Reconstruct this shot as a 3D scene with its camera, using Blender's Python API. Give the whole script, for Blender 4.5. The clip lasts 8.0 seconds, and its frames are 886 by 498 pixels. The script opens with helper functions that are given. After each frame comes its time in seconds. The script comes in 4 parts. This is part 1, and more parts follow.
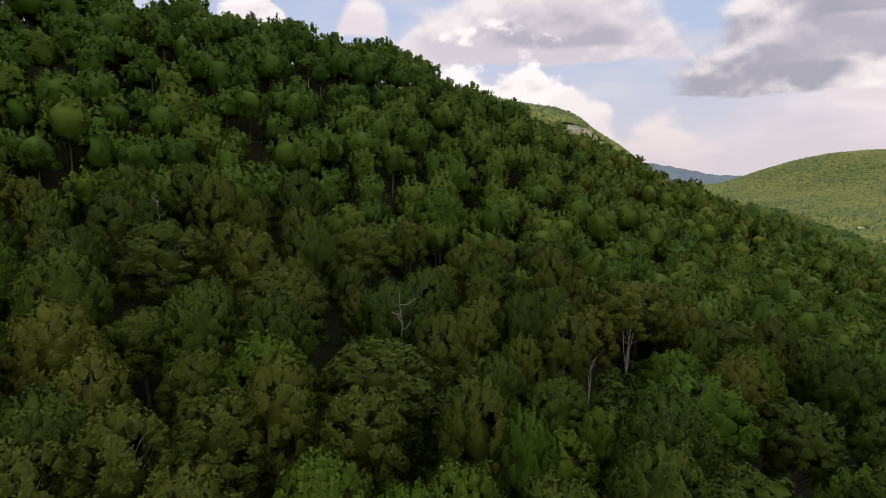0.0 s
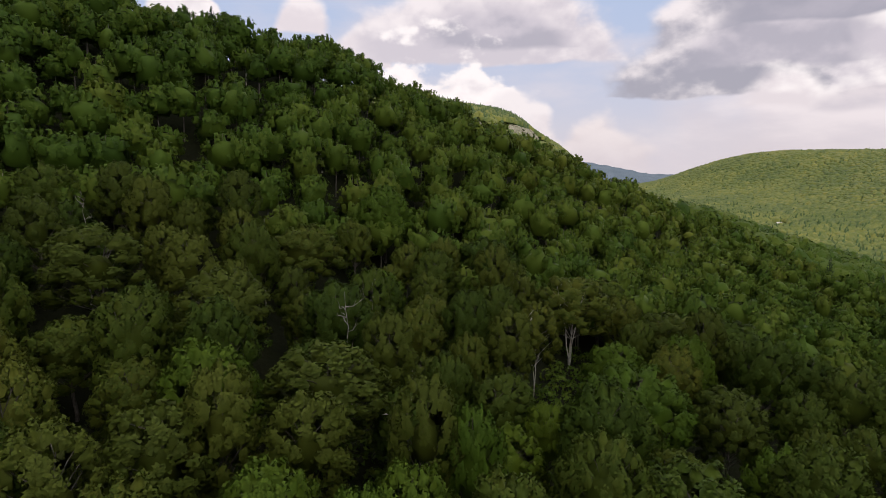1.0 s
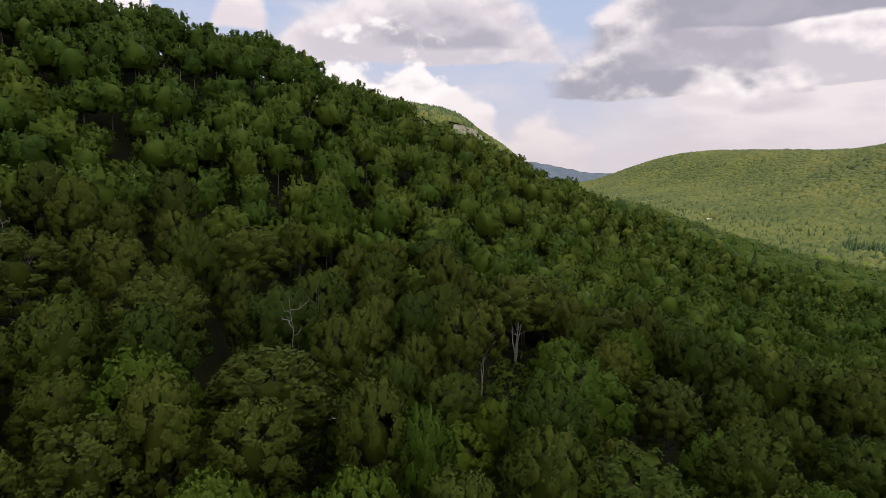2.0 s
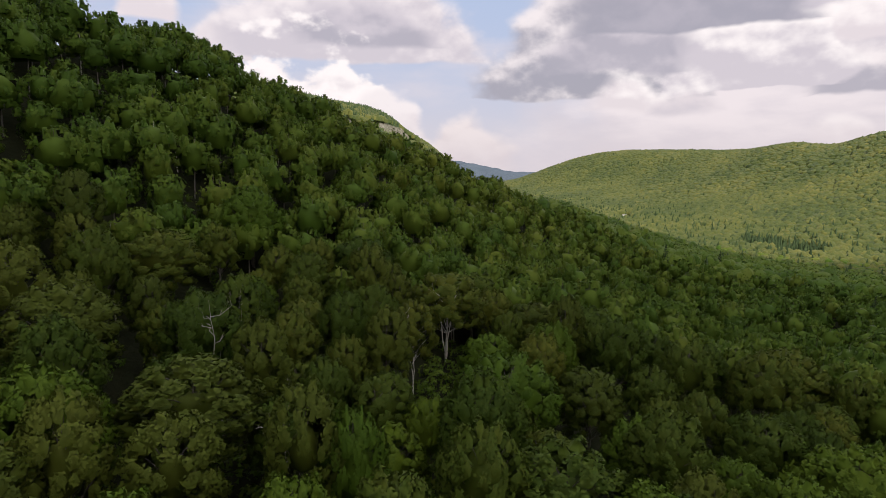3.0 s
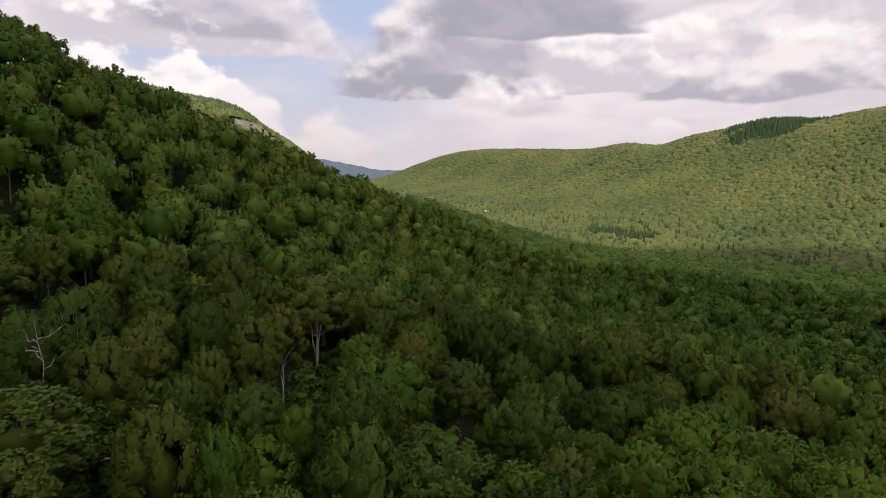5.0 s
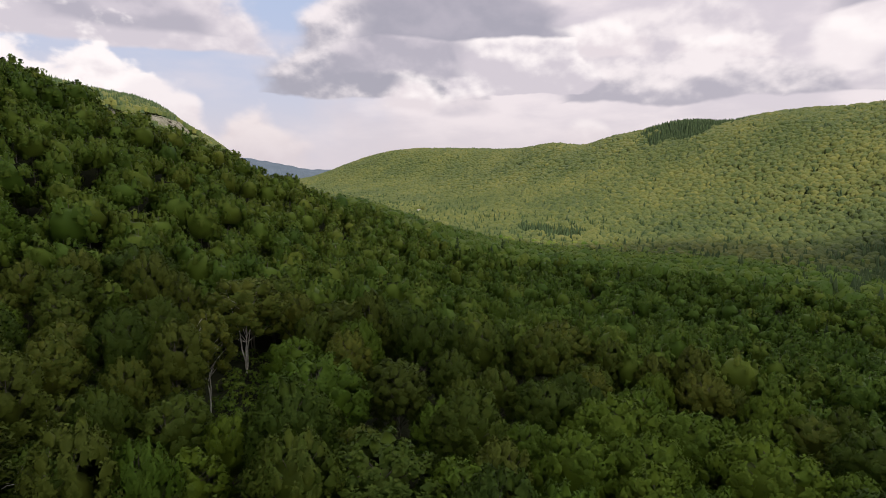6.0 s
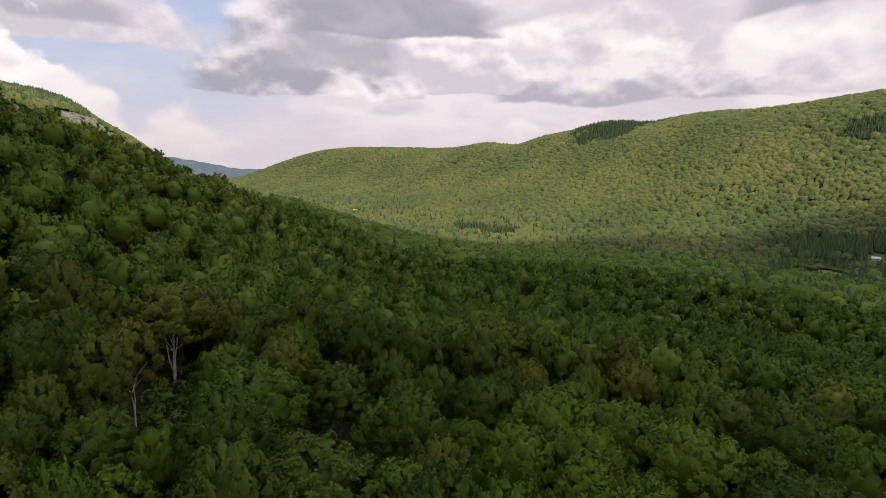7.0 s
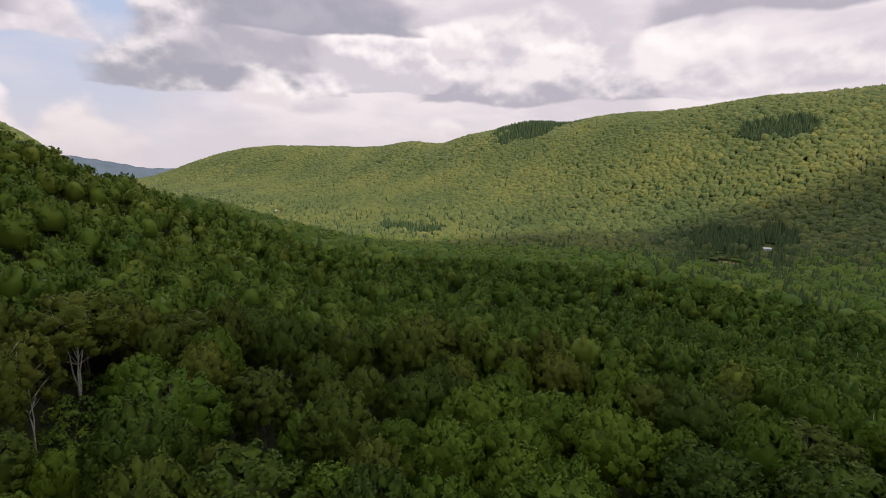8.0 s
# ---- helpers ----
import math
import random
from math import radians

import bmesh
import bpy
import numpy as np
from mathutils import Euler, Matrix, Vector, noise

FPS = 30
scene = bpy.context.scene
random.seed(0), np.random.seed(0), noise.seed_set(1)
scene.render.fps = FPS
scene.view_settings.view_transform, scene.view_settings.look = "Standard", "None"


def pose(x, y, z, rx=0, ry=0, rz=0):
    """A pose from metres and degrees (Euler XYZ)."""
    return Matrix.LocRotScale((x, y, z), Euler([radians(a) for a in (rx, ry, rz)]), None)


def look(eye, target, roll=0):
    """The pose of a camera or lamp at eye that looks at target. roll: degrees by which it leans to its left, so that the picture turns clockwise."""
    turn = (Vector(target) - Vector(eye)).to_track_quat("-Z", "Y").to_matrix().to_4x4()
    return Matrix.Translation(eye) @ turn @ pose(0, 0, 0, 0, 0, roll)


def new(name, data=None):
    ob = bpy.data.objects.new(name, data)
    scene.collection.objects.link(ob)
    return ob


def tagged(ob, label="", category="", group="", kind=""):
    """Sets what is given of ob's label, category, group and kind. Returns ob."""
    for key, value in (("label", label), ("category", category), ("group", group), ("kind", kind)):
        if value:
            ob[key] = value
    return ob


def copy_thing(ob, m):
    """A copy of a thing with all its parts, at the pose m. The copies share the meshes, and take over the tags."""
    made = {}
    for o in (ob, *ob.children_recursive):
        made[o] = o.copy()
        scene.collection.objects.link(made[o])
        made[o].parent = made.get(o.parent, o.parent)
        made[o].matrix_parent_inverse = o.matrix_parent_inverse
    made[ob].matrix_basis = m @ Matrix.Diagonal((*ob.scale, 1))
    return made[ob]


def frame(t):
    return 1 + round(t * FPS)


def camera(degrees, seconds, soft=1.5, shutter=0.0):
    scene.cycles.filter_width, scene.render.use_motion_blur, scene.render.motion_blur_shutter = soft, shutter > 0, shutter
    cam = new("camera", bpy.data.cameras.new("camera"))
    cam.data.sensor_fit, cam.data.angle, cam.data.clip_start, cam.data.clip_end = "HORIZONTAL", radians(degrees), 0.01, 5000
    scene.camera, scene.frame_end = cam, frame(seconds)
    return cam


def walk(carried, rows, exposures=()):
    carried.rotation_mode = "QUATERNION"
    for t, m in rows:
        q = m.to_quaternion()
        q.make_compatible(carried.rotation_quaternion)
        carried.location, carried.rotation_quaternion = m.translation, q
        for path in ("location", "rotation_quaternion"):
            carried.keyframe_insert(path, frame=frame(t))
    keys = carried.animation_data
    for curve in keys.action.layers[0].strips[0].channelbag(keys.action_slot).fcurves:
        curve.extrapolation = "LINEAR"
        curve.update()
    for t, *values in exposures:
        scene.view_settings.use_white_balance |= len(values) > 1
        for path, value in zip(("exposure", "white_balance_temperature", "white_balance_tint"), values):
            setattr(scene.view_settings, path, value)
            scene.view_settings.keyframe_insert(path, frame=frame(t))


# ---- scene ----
cam = camera(78.7, 8.0, soft=0.85)
EYE_Z = 114.0
PITCH, ROLL = -9.02, 0.72
# seconds, degrees turned to the right, small drift of the hovering drone
TURN = [(0.0, -0.72, 0.0, 0.0, 0.0), (0.5, 2.08, -0.02, 0.01, 0.05), (1.0, 5.15, -0.03, 0.02, 0.09),
        (1.5, 7.72, -0.03, 0.03, 0.13), (3.0, 18.54, 0.02, 0.09, 0.21), (3.5, 22.27, 0.04, 0.11, 0.22),
        (4.0, 25.65, 0.06, 0.13, 0.24), (4.5, 28.97, 0.08, 0.15, 0.24), (6.0, 39.68, 0.13, 0.21, 0.24),
        (6.5, 42.92, 0.14, 0.22, 0.23), (7.0, 46.43, 0.14, 0.23, 0.21), (7.5, 50.39, 0.12, 0.24, 0.19),
        (8.0, 54.27, 0.10, 0.25, 0.16)]


def aim(turn, x, y, z):
    eye = Vector((x, y, z + EYE_Z))
    a, e = radians(turn), radians(PITCH)
    way = Vector((math.sin(a) * math.cos(e), math.cos(a) * math.cos(e), math.sin(e)))
    return look(eye, eye + way * 10, ROLL)


walk(cam, [(t, aim(a, x, y, z)) for t, a, x, y, z in TURN])

# ---- world, sun ----
SUN_AZ, SUN_EL = 165.0, 50.0
SUN_A, SUN_E = radians(SUN_AZ), radians(SUN_EL)
TO_SUN = Vector((math.sin(SUN_A) * math.cos(SUN_E), math.cos(SUN_A) * math.cos(SUN_E), math.sin(SUN_E)))
scene.view_settings.exposure = 0.0


class Nodes:
    """Short hand for building node trees."""

    def __init__(self, tree):
        self.tree = tree
        tree.nodes.clear()

    def add(self, kind):
        return self.tree.nodes.new(kind)

    def wire(self, value, socket):
        if isinstance(value, bpy.types.NodeSocket):
            self.tree.links.new(value, socket)
        elif value is not None:
            socket.default_value = value

    def math(self, op, a, b=None, c=None, clamp=False):
        node = self.add("ShaderNodeMath")
        node.operation, node.use_clamp = op, clamp
        for value, socket in zip((a, b, c), node.inputs):
            self.wire(value, socket)
        return node.outputs[0]

    def step(self, value, low, high, to_low=0.0, to_high=1.0):
        node = self.add("ShaderNodeMapRange")
        node.interpolation_type = "SMOOTHSTEP"
        for v, socket in zip((value, low, high, to_low, to_high), node.inputs):
            self.wire(v, socket)
        return node.outputs[0]

    def noise(self, vector, scale, detail=2.0, rough=0.5):
        node = self.add("ShaderNodeTexNoise")
        self.wire(vector, node.inputs["Vector"])
        self.wire(scale, node.inputs["Scale"])
        self.wire(detail, node.inputs["Detail"])
        self.wire(rough, node.inputs["Roughness"])
        return node.outputs[0]

    def cells(self, vector, scale, detail=3.0, rough=0.5):
        node = self.add("ShaderNodeTexVoronoi")
        node.feature, node.normalize = "SMOOTH_F1", True
        self.wire(vector, node.inputs["Vector"])
        self.wire(scale, node.inputs["Scale"])
        self.wire(detail, node.inputs["Detail"])
        self.wire(rough, node.inputs["Roughness"])
        self.wire(0.25, node.inputs["Smoothness"])
        return self.math("SUBTRACT", 1.0, node.outputs["Distance"])

    def scaled(self, vector, by):
        node = self.add("ShaderNodeVectorMath")
        node.operation = "MULTIPLY"
        self.wire(vector, node.inputs[0])
        self.wire(by, node.inputs[1])
        return node.outputs[0]

    def mix(self, fac, a, b, blend="MIX"):
        node = self.add("ShaderNodeMix")
        node.data_type, node.blend_type = "RGBA", blend
        self.wire(fac, node.inputs[0])
        for value, socket in zip((a, b), node.inputs[6:8]):
            self.wire((*value, 1) if isinstance(value, tuple) and len(value) == 3 else value, socket)
        return node.outputs[2]

    def ramp(self, fac, stops):
        node = self.add("ShaderNodeValToRGB")
        self.wire(fac, node.inputs[0])
        band = node.color_ramp.elements
        while len(band) < len(stops):
            band.new(0.5)
        for el, (at, colour) in zip(band, stops):
            el.position, el.color = at, (*colour, 1)
        return node.outputs[0]


world = bpy.data.worlds.new("sky")
scene.world = world
world.use_nodes = True
n = Nodes(world.node_tree)
sky = n.add("ShaderNodeTexSky")
sky.sky_type, sky.sun_disc, sky.sun_elevation, sky.sun_rotation = "NISHITA", False, radians(SUN_EL), radians(SUN_AZ)
sky.air_density, sky.dust_density, sky.ozone_density = 1.0, 2.0, 1.5
clear = n.add("ShaderNodeBackground")
n.wire(sky.outputs[0], clear.inputs[0])
n.wire(0.15, clear.inputs[1])
spot = n.add("ShaderNodeTexCoord").outputs["Generated"]
xyz = n.add("ShaderNodeSeparateXYZ")
n.wire(spot, xyz.inputs[0])
azim = n.math("MULTIPLY", n.math("ARCTAN2", xyz.outputs[0], xyz.outputs[1]), 57.2958)
elev = n.math("MULTIPLY", n.math("ARCSINE", xyz.outputs[2]), 57.2958)
flat = n.scaled(spot, (1.0, 1.0, 1.5))


def moved(vector, by):
    node = n.add("ShaderNodeVectorMath")
    n.wire(vector, node.inputs[0])
    n.wire(by, node.inputs[1])
    return node.outputs[0]


# the billows of the clouds, and how far they face the light
LIGHTWARD = (TO_SUN.x * 0.008, TO_SUN.y * 0.008, 0.020)
lumpy = n.noise(flat, 8.0, 6.0, 0.46)
billow = n.cells(moved(flat, (3.1, 1.7, 0.4)), 16.0, 3.0, 0.55)
raised = moved(flat, LIGHTWARD)
relief = n.math("ADD", n.math("MULTIPLY", n.math("SUBTRACT", lumpy, n.noise(raised, 8.0, 6.0, 0.46)), 2.6),
                n.math("MULTIPLY", n.math("SUBTRACT", billow, n.cells(moved(raised, (3.1, 1.7, 0.4)), 16.0, 3.0, 0.55)), 0.55))
ragged = n.math("ADD", n.math("MULTIPLY", n.math("SUBTRACT", lumpy, 0.5), 1.5), n.math("MULTIPLY", n.math("SUBTRACT", billow, 0.62), 0.40))
wisps = n.noise(n.scaled(spot, (1.0, 1.0, 3.2)), 5.0, 5.0, 0.5)
drift_a = n.math("MULTIPLY", n.math("SUBTRACT", n.noise(flat, 5.0, 4.0, 0.5), 0.5), 8.0)
drift_e = n.math("MULTIPLY", n.math("SUBTRACT", n.noise(moved(flat, (5.0, 2.0, 1.0)), 6.0, 4.0, 0.5), 0.5), 2.6)
elev_true, azim_true = elev, azim
azim, elev = n.math("ADD", azim, drift_a), n.math("ADD", elev, drift_e)


def cumulus(under, az, half, base, top, dark, light, soft=0.22, rough=1.0):
    """A cloud before what lies under it: azimuth, half width, elevations of its flat base and of its top, in degrees."""
    u = n.math("DIVIDE", n.math("SUBTRACT", azim, az), half)
    h = n.math("DIVIDE", n.math("SUBTRACT", elev, base), top - base)
    up = n.math("MAXIMUM", h, 0.0)
    d = n.math("SUBTRACT", 1.0, n.math("SQRT", n.math("ADD", n.math("MULTIPLY", u, u), n.math("MULTIPLY", up, up))))
    d = n.math("ADD", n.math("MULTIPLY", d, 1.25), n.math("MULTIPLY", ragged, rough))
    foot = n.math("ADD", n.math("MULTIPLY", h, (top - base) / 1.2), n.math("ADD", n.math("MULTIPLY", ragged, 0.35), 0.2))
    mask = n.step(n.math("MINIMUM", d, foot), 0.0, soft)
    s = n.math("ADD", n.math("MULTIPLY", h, 0.75), n.math("ADD", n.math("MULTIPLY", relief, 1.5), n.math("MULTIPLY", ragged, 0.25)))
    return n.mix(mask, under, n.mix(n.step(s, -0.1, 0.85), dark, light))


BRIGHT_TOP, WHITE_TOP, PALE, LILAC = (1.08, 0.99, 0.98), (0.97, 0.875, 0.885), (0.83, 0.735, 0.765), (0.69, 0.62, 0.675)
SHADE, DEEP = (0.50, 0.46, 0.525), (0.42, 0.395, 0.46)
# thin cloud over most of the sky, a blue gap to the north, haze along the horizon
veiled = n.mix(n.step(wisps, 0.38, 0.64), (0.73, 0.655, 0.71), (0.91, 0.81, 0.835))
gap = n.math("MULTIPLY", n.step(n.math("ADD", azim, n.math("MULTIPLY", ragged, 7.0)), 25.0, 33.0, 1.0, 0.0),
             n.step(azim_true, -75.0, -45.0))
blue = n.mix(n.step(wisps, 0.45, 0.75, 0.0, 0.45), n.mix(n.step(elev_true, 2.0, 16.0), (0.64, 0.625, 0.73), (0.49, 0.575, 0.785)), PALE)
colour = n.mix(gap, veiled, blue)
for row in ((-20.2, 2.6, 12.6, 15.2, PALE, BRIGHT_TOP), (-8.8, 2.9, 12.0, 15.6, PALE, WHITE_TOP, 0.5), (-3.4, 2.8, 9.6, 13.4, PALE, WHITE_TOP, 0.4),
            (9.5, 14.5, 10.2, 20.0, LILAC, WHITE_TOP, 0.4), (10.5, 8.0, 11.6, 15.5, SHADE, LILAC, 0.5, 0.8),
            (4.5, 9.5, -3.0, 11.6, PALE, BRIGHT_TOP, 0.12), (13.0, 5.5, -2.0, 7.0, PALE, WHITE_TOP, 0.3), (20.8, 6.0, -2.0, 5.6, (0.80, 0.69, 0.70), (0.93, 0.82, 0.82), 0.4),
            (62.0, 12.0, 8.8, 14.8, LILAC, WHITE_TOP, 0.35), (56.0, 5.0, 10.4, 13.6, PALE, BRIGHT_TOP, 0.4), (66.0, 4.5, 9.6, 12.6, PALE, BRIGHT_TOP, 0.35),
            (77.0, 9.0, 7.5, 15.0, WHITE_TOP, BRIGHT_TOP, 0.4), (92.0, 9.0, 7.0, 13.0, LILAC, WHITE_TOP, 0.5),
            (64.5, 14.0, 6.2, 10.4, SHADE, WHITE_TOP, 0.3), (79.5, 6.0, 6.3, 11.2, LILAC, WHITE_TOP, 0.4), (84.0, 14.0, 13.0, 19.0, SHADE, LILAC, 0.5),
            (33.6, 12.5, 6.5, 17.5, DEEP, WHITE_TOP, 0.3, 0.8), (47.0, 7.2, 7.0, 14.0, LILAC, BRIGHT_TOP, 0.16), (36.0, 9.5, 8.8, 14.8, SHADE, LILAC, 0.5, 0.8),
            (41.0, 11.5, 12.2, 20.0, DEEP, SHADE, 0.35, 0.7), (36.4, 6.0, 5.4, 8.6, PALE, BRIGHT_TOP, 0.5), (42.0, 4.0, 5.2, 7.4, LILAC, PALE, 0.7),
            (53.8, 3.0, 2.0, 4.9, PALE, WHITE_TOP, 0.6)):
    colour = cumulus(colour, *row)
# more of the same cloud overhead and all round
beyond = n.math("MAXIMUM", n.step(elev_true, 17.0, 24.0), n.step(n.math("ABSOLUTE", n.math("SUBTRACT", azim_true, 40.0)), 62.0, 80.0))
heaped = n.mix(n.step(n.math("ADD", lumpy, n.math("MULTIPLY", relief, 0.4)), 0.42, 0.62), LILAC, WHITE_TOP)
heaped = n.mix(n.step(n.noise(flat, 3.0, 5.0, 0.5), 0.38, 0.5), (0.46, 0.56, 0.80), heaped)
colour = n.mix(beyond, colour, heaped)
low = n.step(elev_true, -1.0, 6.0, 0.72, 0.0)
colour = n.mix(low, colour, (0.74, 0.665, 0.715))
cloudy = n.add("ShaderNodeBackground")
n.wire(colour, cloudy.inputs[0])
n.wire(n.step(elev_true, 20.0, 60.0, 1.0, 1.45), cloudy.inputs[1])
over = n.add("ShaderNodeMixShader")
n.wire(0.94, over.inputs[0])
n.wire(clear.outputs[0], over.inputs[1])
n.wire(cloudy.outputs[0], over.inputs[2])
n.wire(over.outputs[0], n.add("ShaderNodeOutputWorld").inputs[0])

sun = new("sun", bpy.data.lights.new("sun", "SUN"))
sun.data.energy, sun.data.angle, sun.data.color = 4.2, radians(3.0), (1.0, 0.95, 0.86)
sun.matrix_world = look(TO_SUN * 2000, (0, 0, 0))


# ---- materials ----
def material(name):
    mat = bpy.data.materials.new(name)
    mat.use_nodes = True
    return mat, Nodes(mat.node_tree)


def foliage(name, stops, per_tree=True, clear=0.13, rough=0.5):
    """Leaves: colour by tree and by leaf, light coming through the blade."""
    mat, n = material(name)
    if per_tree:
        tree = n.add("ShaderNodeObjectInfo").outputs["Random"]
    else:
        own = n.add("ShaderNodeAttribute")
        own.attribute_name = "tint"
        tree = own.outputs["Fac"]
    geo = n.add("ShaderNodeNewGeometry")
    place = geo.outputs["Position"]
    leaf = geo.outputs["Random Per Island"]
    grain = n.noise(place, 0.9, 3.0, 0.6)
    fac = n.math("ADD", n.math("MULTIPLY", tree, 0.60),
                 n.math("ADD", n.math("MULTIPLY", leaf, 0.34), n.math("MULTIPLY", grain, 0.16)), clamp=True)
    colour = n.ramp(fac, stops)
    shade = n.add("ShaderNodeBsdfPrincipled")
    n.wire(colour, shade.inputs["Base Color"])
    n.wire(rough, shade.inputs["Roughness"])
    n.wire(0.06, shade.inputs["Specular IOR Level"])
    thin = n.add("ShaderNodeBsdfTranslucent")
    n.wire(n.mix(0.6, colour, (0.10, 0.16, 0.02)), thin.inputs[0])
    out = n.add("ShaderNodeMixShader")
    n.wire(clear, out.inputs[0])
    n.wire(shade.outputs[0], out.inputs[1])
    n.wire(thin.outputs[0], out.inputs[2])
    n.wire(out.outputs[0], n.add("ShaderNodeOutputMaterial").inputs[0])
    return mat


def bark(name, dark, light, scale=(3.0, 3.0, 0.7)):
    mat, n = material(name)
    co = n.add("ShaderNodeTexCoord").outputs["Object"]
    streak = n.noise(n.scaled(co, scale), 2.0, 5.0, 0.65)
    shade = n.add("ShaderNodeBsdfPrincipled")
    n.wire(n.mix(n.step(streak, 0.35, 0.65), dark, light), shade.inputs["Base Color"])
    n.wire(0.85, shade.inputs["Roughness"])
    bump = n.add("ShaderNodeBump")
    n.wire(0.6, bump.inputs["Strength"])
    n.wire(0.03, bump.inputs["Distance"])
    n.wire(streak, bump.inputs["Height"])
    n.wire(bump.outputs[0], shade.inputs["Normal"])
    n.wire(shade.outputs[0], n.add("ShaderNodeOutputMaterial").inputs[0])
    return mat


def earth(name, stops, scale, bump_by, leafy=None):
    mat, n = material(name)
    place = n.add("ShaderNodeNewGeometry").outputs["Position"]
    big = n.noise(place, scale, 4.0, 0.6)
    small = n.noise(place, scale * 14, 5.0, 0.7)
    fac = n.math("ADD", n.math("MULTIPLY", big, 0.55), n.math("MULTIPLY", small, 0.45))
    shade = n.add("ShaderNodeBsdfPrincipled")
    colour = n.ramp(fac, stops)
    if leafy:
        # green undergrowth far off, lightened with distance to lift the shade between far crowns
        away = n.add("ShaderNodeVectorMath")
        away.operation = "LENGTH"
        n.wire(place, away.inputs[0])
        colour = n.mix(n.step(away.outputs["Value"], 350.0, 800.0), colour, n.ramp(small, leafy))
    n.wire(colour, shade.inputs["Base Color"])
    n.wire(0.9, shade.inputs["Roughness"])
    n.wire(0.06, shade.inputs["Specular IOR Level"])
    bump = n.add("ShaderNodeBump")
    n.wire(0.9, bump.inputs["Strength"])
    n.wire(bump_by, bump.inputs["Distance"])
    n.wire(small, bump.inputs["Height"])
    n.wire(bump.outputs[0], shade.inputs["Normal"])
    n.wire(shade.outputs[0], n.add("ShaderNodeOutputMaterial").inputs[0])
    return mat


GREENS = [(0.0, (0.026, 0.050, 0.008)), (0.35, (0.050, 0.082, 0.011)), (0.65, (0.073, 0.102, 0.014)), (0.85, (0.100, 0.117, 0.017)),
          (1.0, (0.131, 0.143, 0.020))]
LEAVES = foliage("green_leaves", GREENS)
LEAVES_BRIGHT = foliage("bright_green_leaves", [(0.0, (0.052, 0.102, 0.011)), (0.6, (0.080, 0.130, 0.013)), (1.0, (0.106, 0.152, 0.014))])
LEAVES_OLIVE = foliage("olive_leaves", [(0.0, (0.048, 0.073, 0.011)), (0.5, (0.075, 0.097, 0.014)), (1.0, (0.110, 0.131, 0.020))])
WOODS = foliage("woods_leaves", [(0.0, (0.037, 0.073, 0.011)), (0.35, (0.062, 0.111, 0.014)), (0.65, (0.094, 0.138, 0.017)),
                                 (0.85, (0.113, 0.145, 0.020)), (1.0, (0.145, 0.172, 0.023))], per_tree=False)
# greens of the far woods, greyed and blued to paint in the distance haze
HAZED_GREENS = [(0.0, (0.036, 0.052, 0.020)), (0.3, (0.064, 0.087, 0.026)), (0.6, (0.099, 0.115, 0.032)), (0.85, (0.132, 0.136, 0.036)),
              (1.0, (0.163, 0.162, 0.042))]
HAZED_LEAVES = foliage("far_woods_leaves", HAZED_GREENS, per_tree=False)
# far spruces: needle colour lightened to paint in haze; the near ones are darker
HAZED_SPRUCE = foliage("spruce_needles", [(0.0, (0.046, 0.074, 0.034)), (1.0, (0.080, 0.115, 0.046))], per_tree=False, clear=0.05)
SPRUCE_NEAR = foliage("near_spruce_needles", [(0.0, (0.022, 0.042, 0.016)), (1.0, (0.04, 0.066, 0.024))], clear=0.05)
GRASS = earth("dry_meadow", [(0.3, (0.10, 0.10, 0.04)), (0.5, (0.21, 0.19, 0.09)), (0.7, (0.30, 0.27, 0.15))], 0.05, 0.15)
BARK = bark("grey_brown_bark", (0.06, 0.05, 0.04), (0.17, 0.15, 0.125))
BIRCH_BARK = bark("pale_birch_bark", (0.28, 0.25, 0.21), (0.62, 0.58, 0.52), (2.0, 2.0, 3.0))
DEAD_WOOD = bark("bleached_dead_wood", (0.17, 0.15, 0.13), (0.38, 0.35, 0.31))
# near-black near by to deepen shade between trees, paler far off to lift it
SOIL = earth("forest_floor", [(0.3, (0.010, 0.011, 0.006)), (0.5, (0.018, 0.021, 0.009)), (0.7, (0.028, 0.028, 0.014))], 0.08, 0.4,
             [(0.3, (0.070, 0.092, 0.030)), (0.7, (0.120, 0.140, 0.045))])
CLIFF_ROCK = earth("pale_cliff_rock", [(0.3, (0.09, 0.09, 0.065)), (0.5, (0.18, 0.17, 0.13)), (0.7, (0.29, 0.27, 0.22))], 0.05, 1.5)
# distant ridges: the blue of the air's haze is painted into the base colour
HAZE_BLUE = earth("far_blue_woods", [(0.3, (0.075, 0.10, 0.125)), (0.7, (0.115, 0.14, 0.17))], 0.012, 6.0)


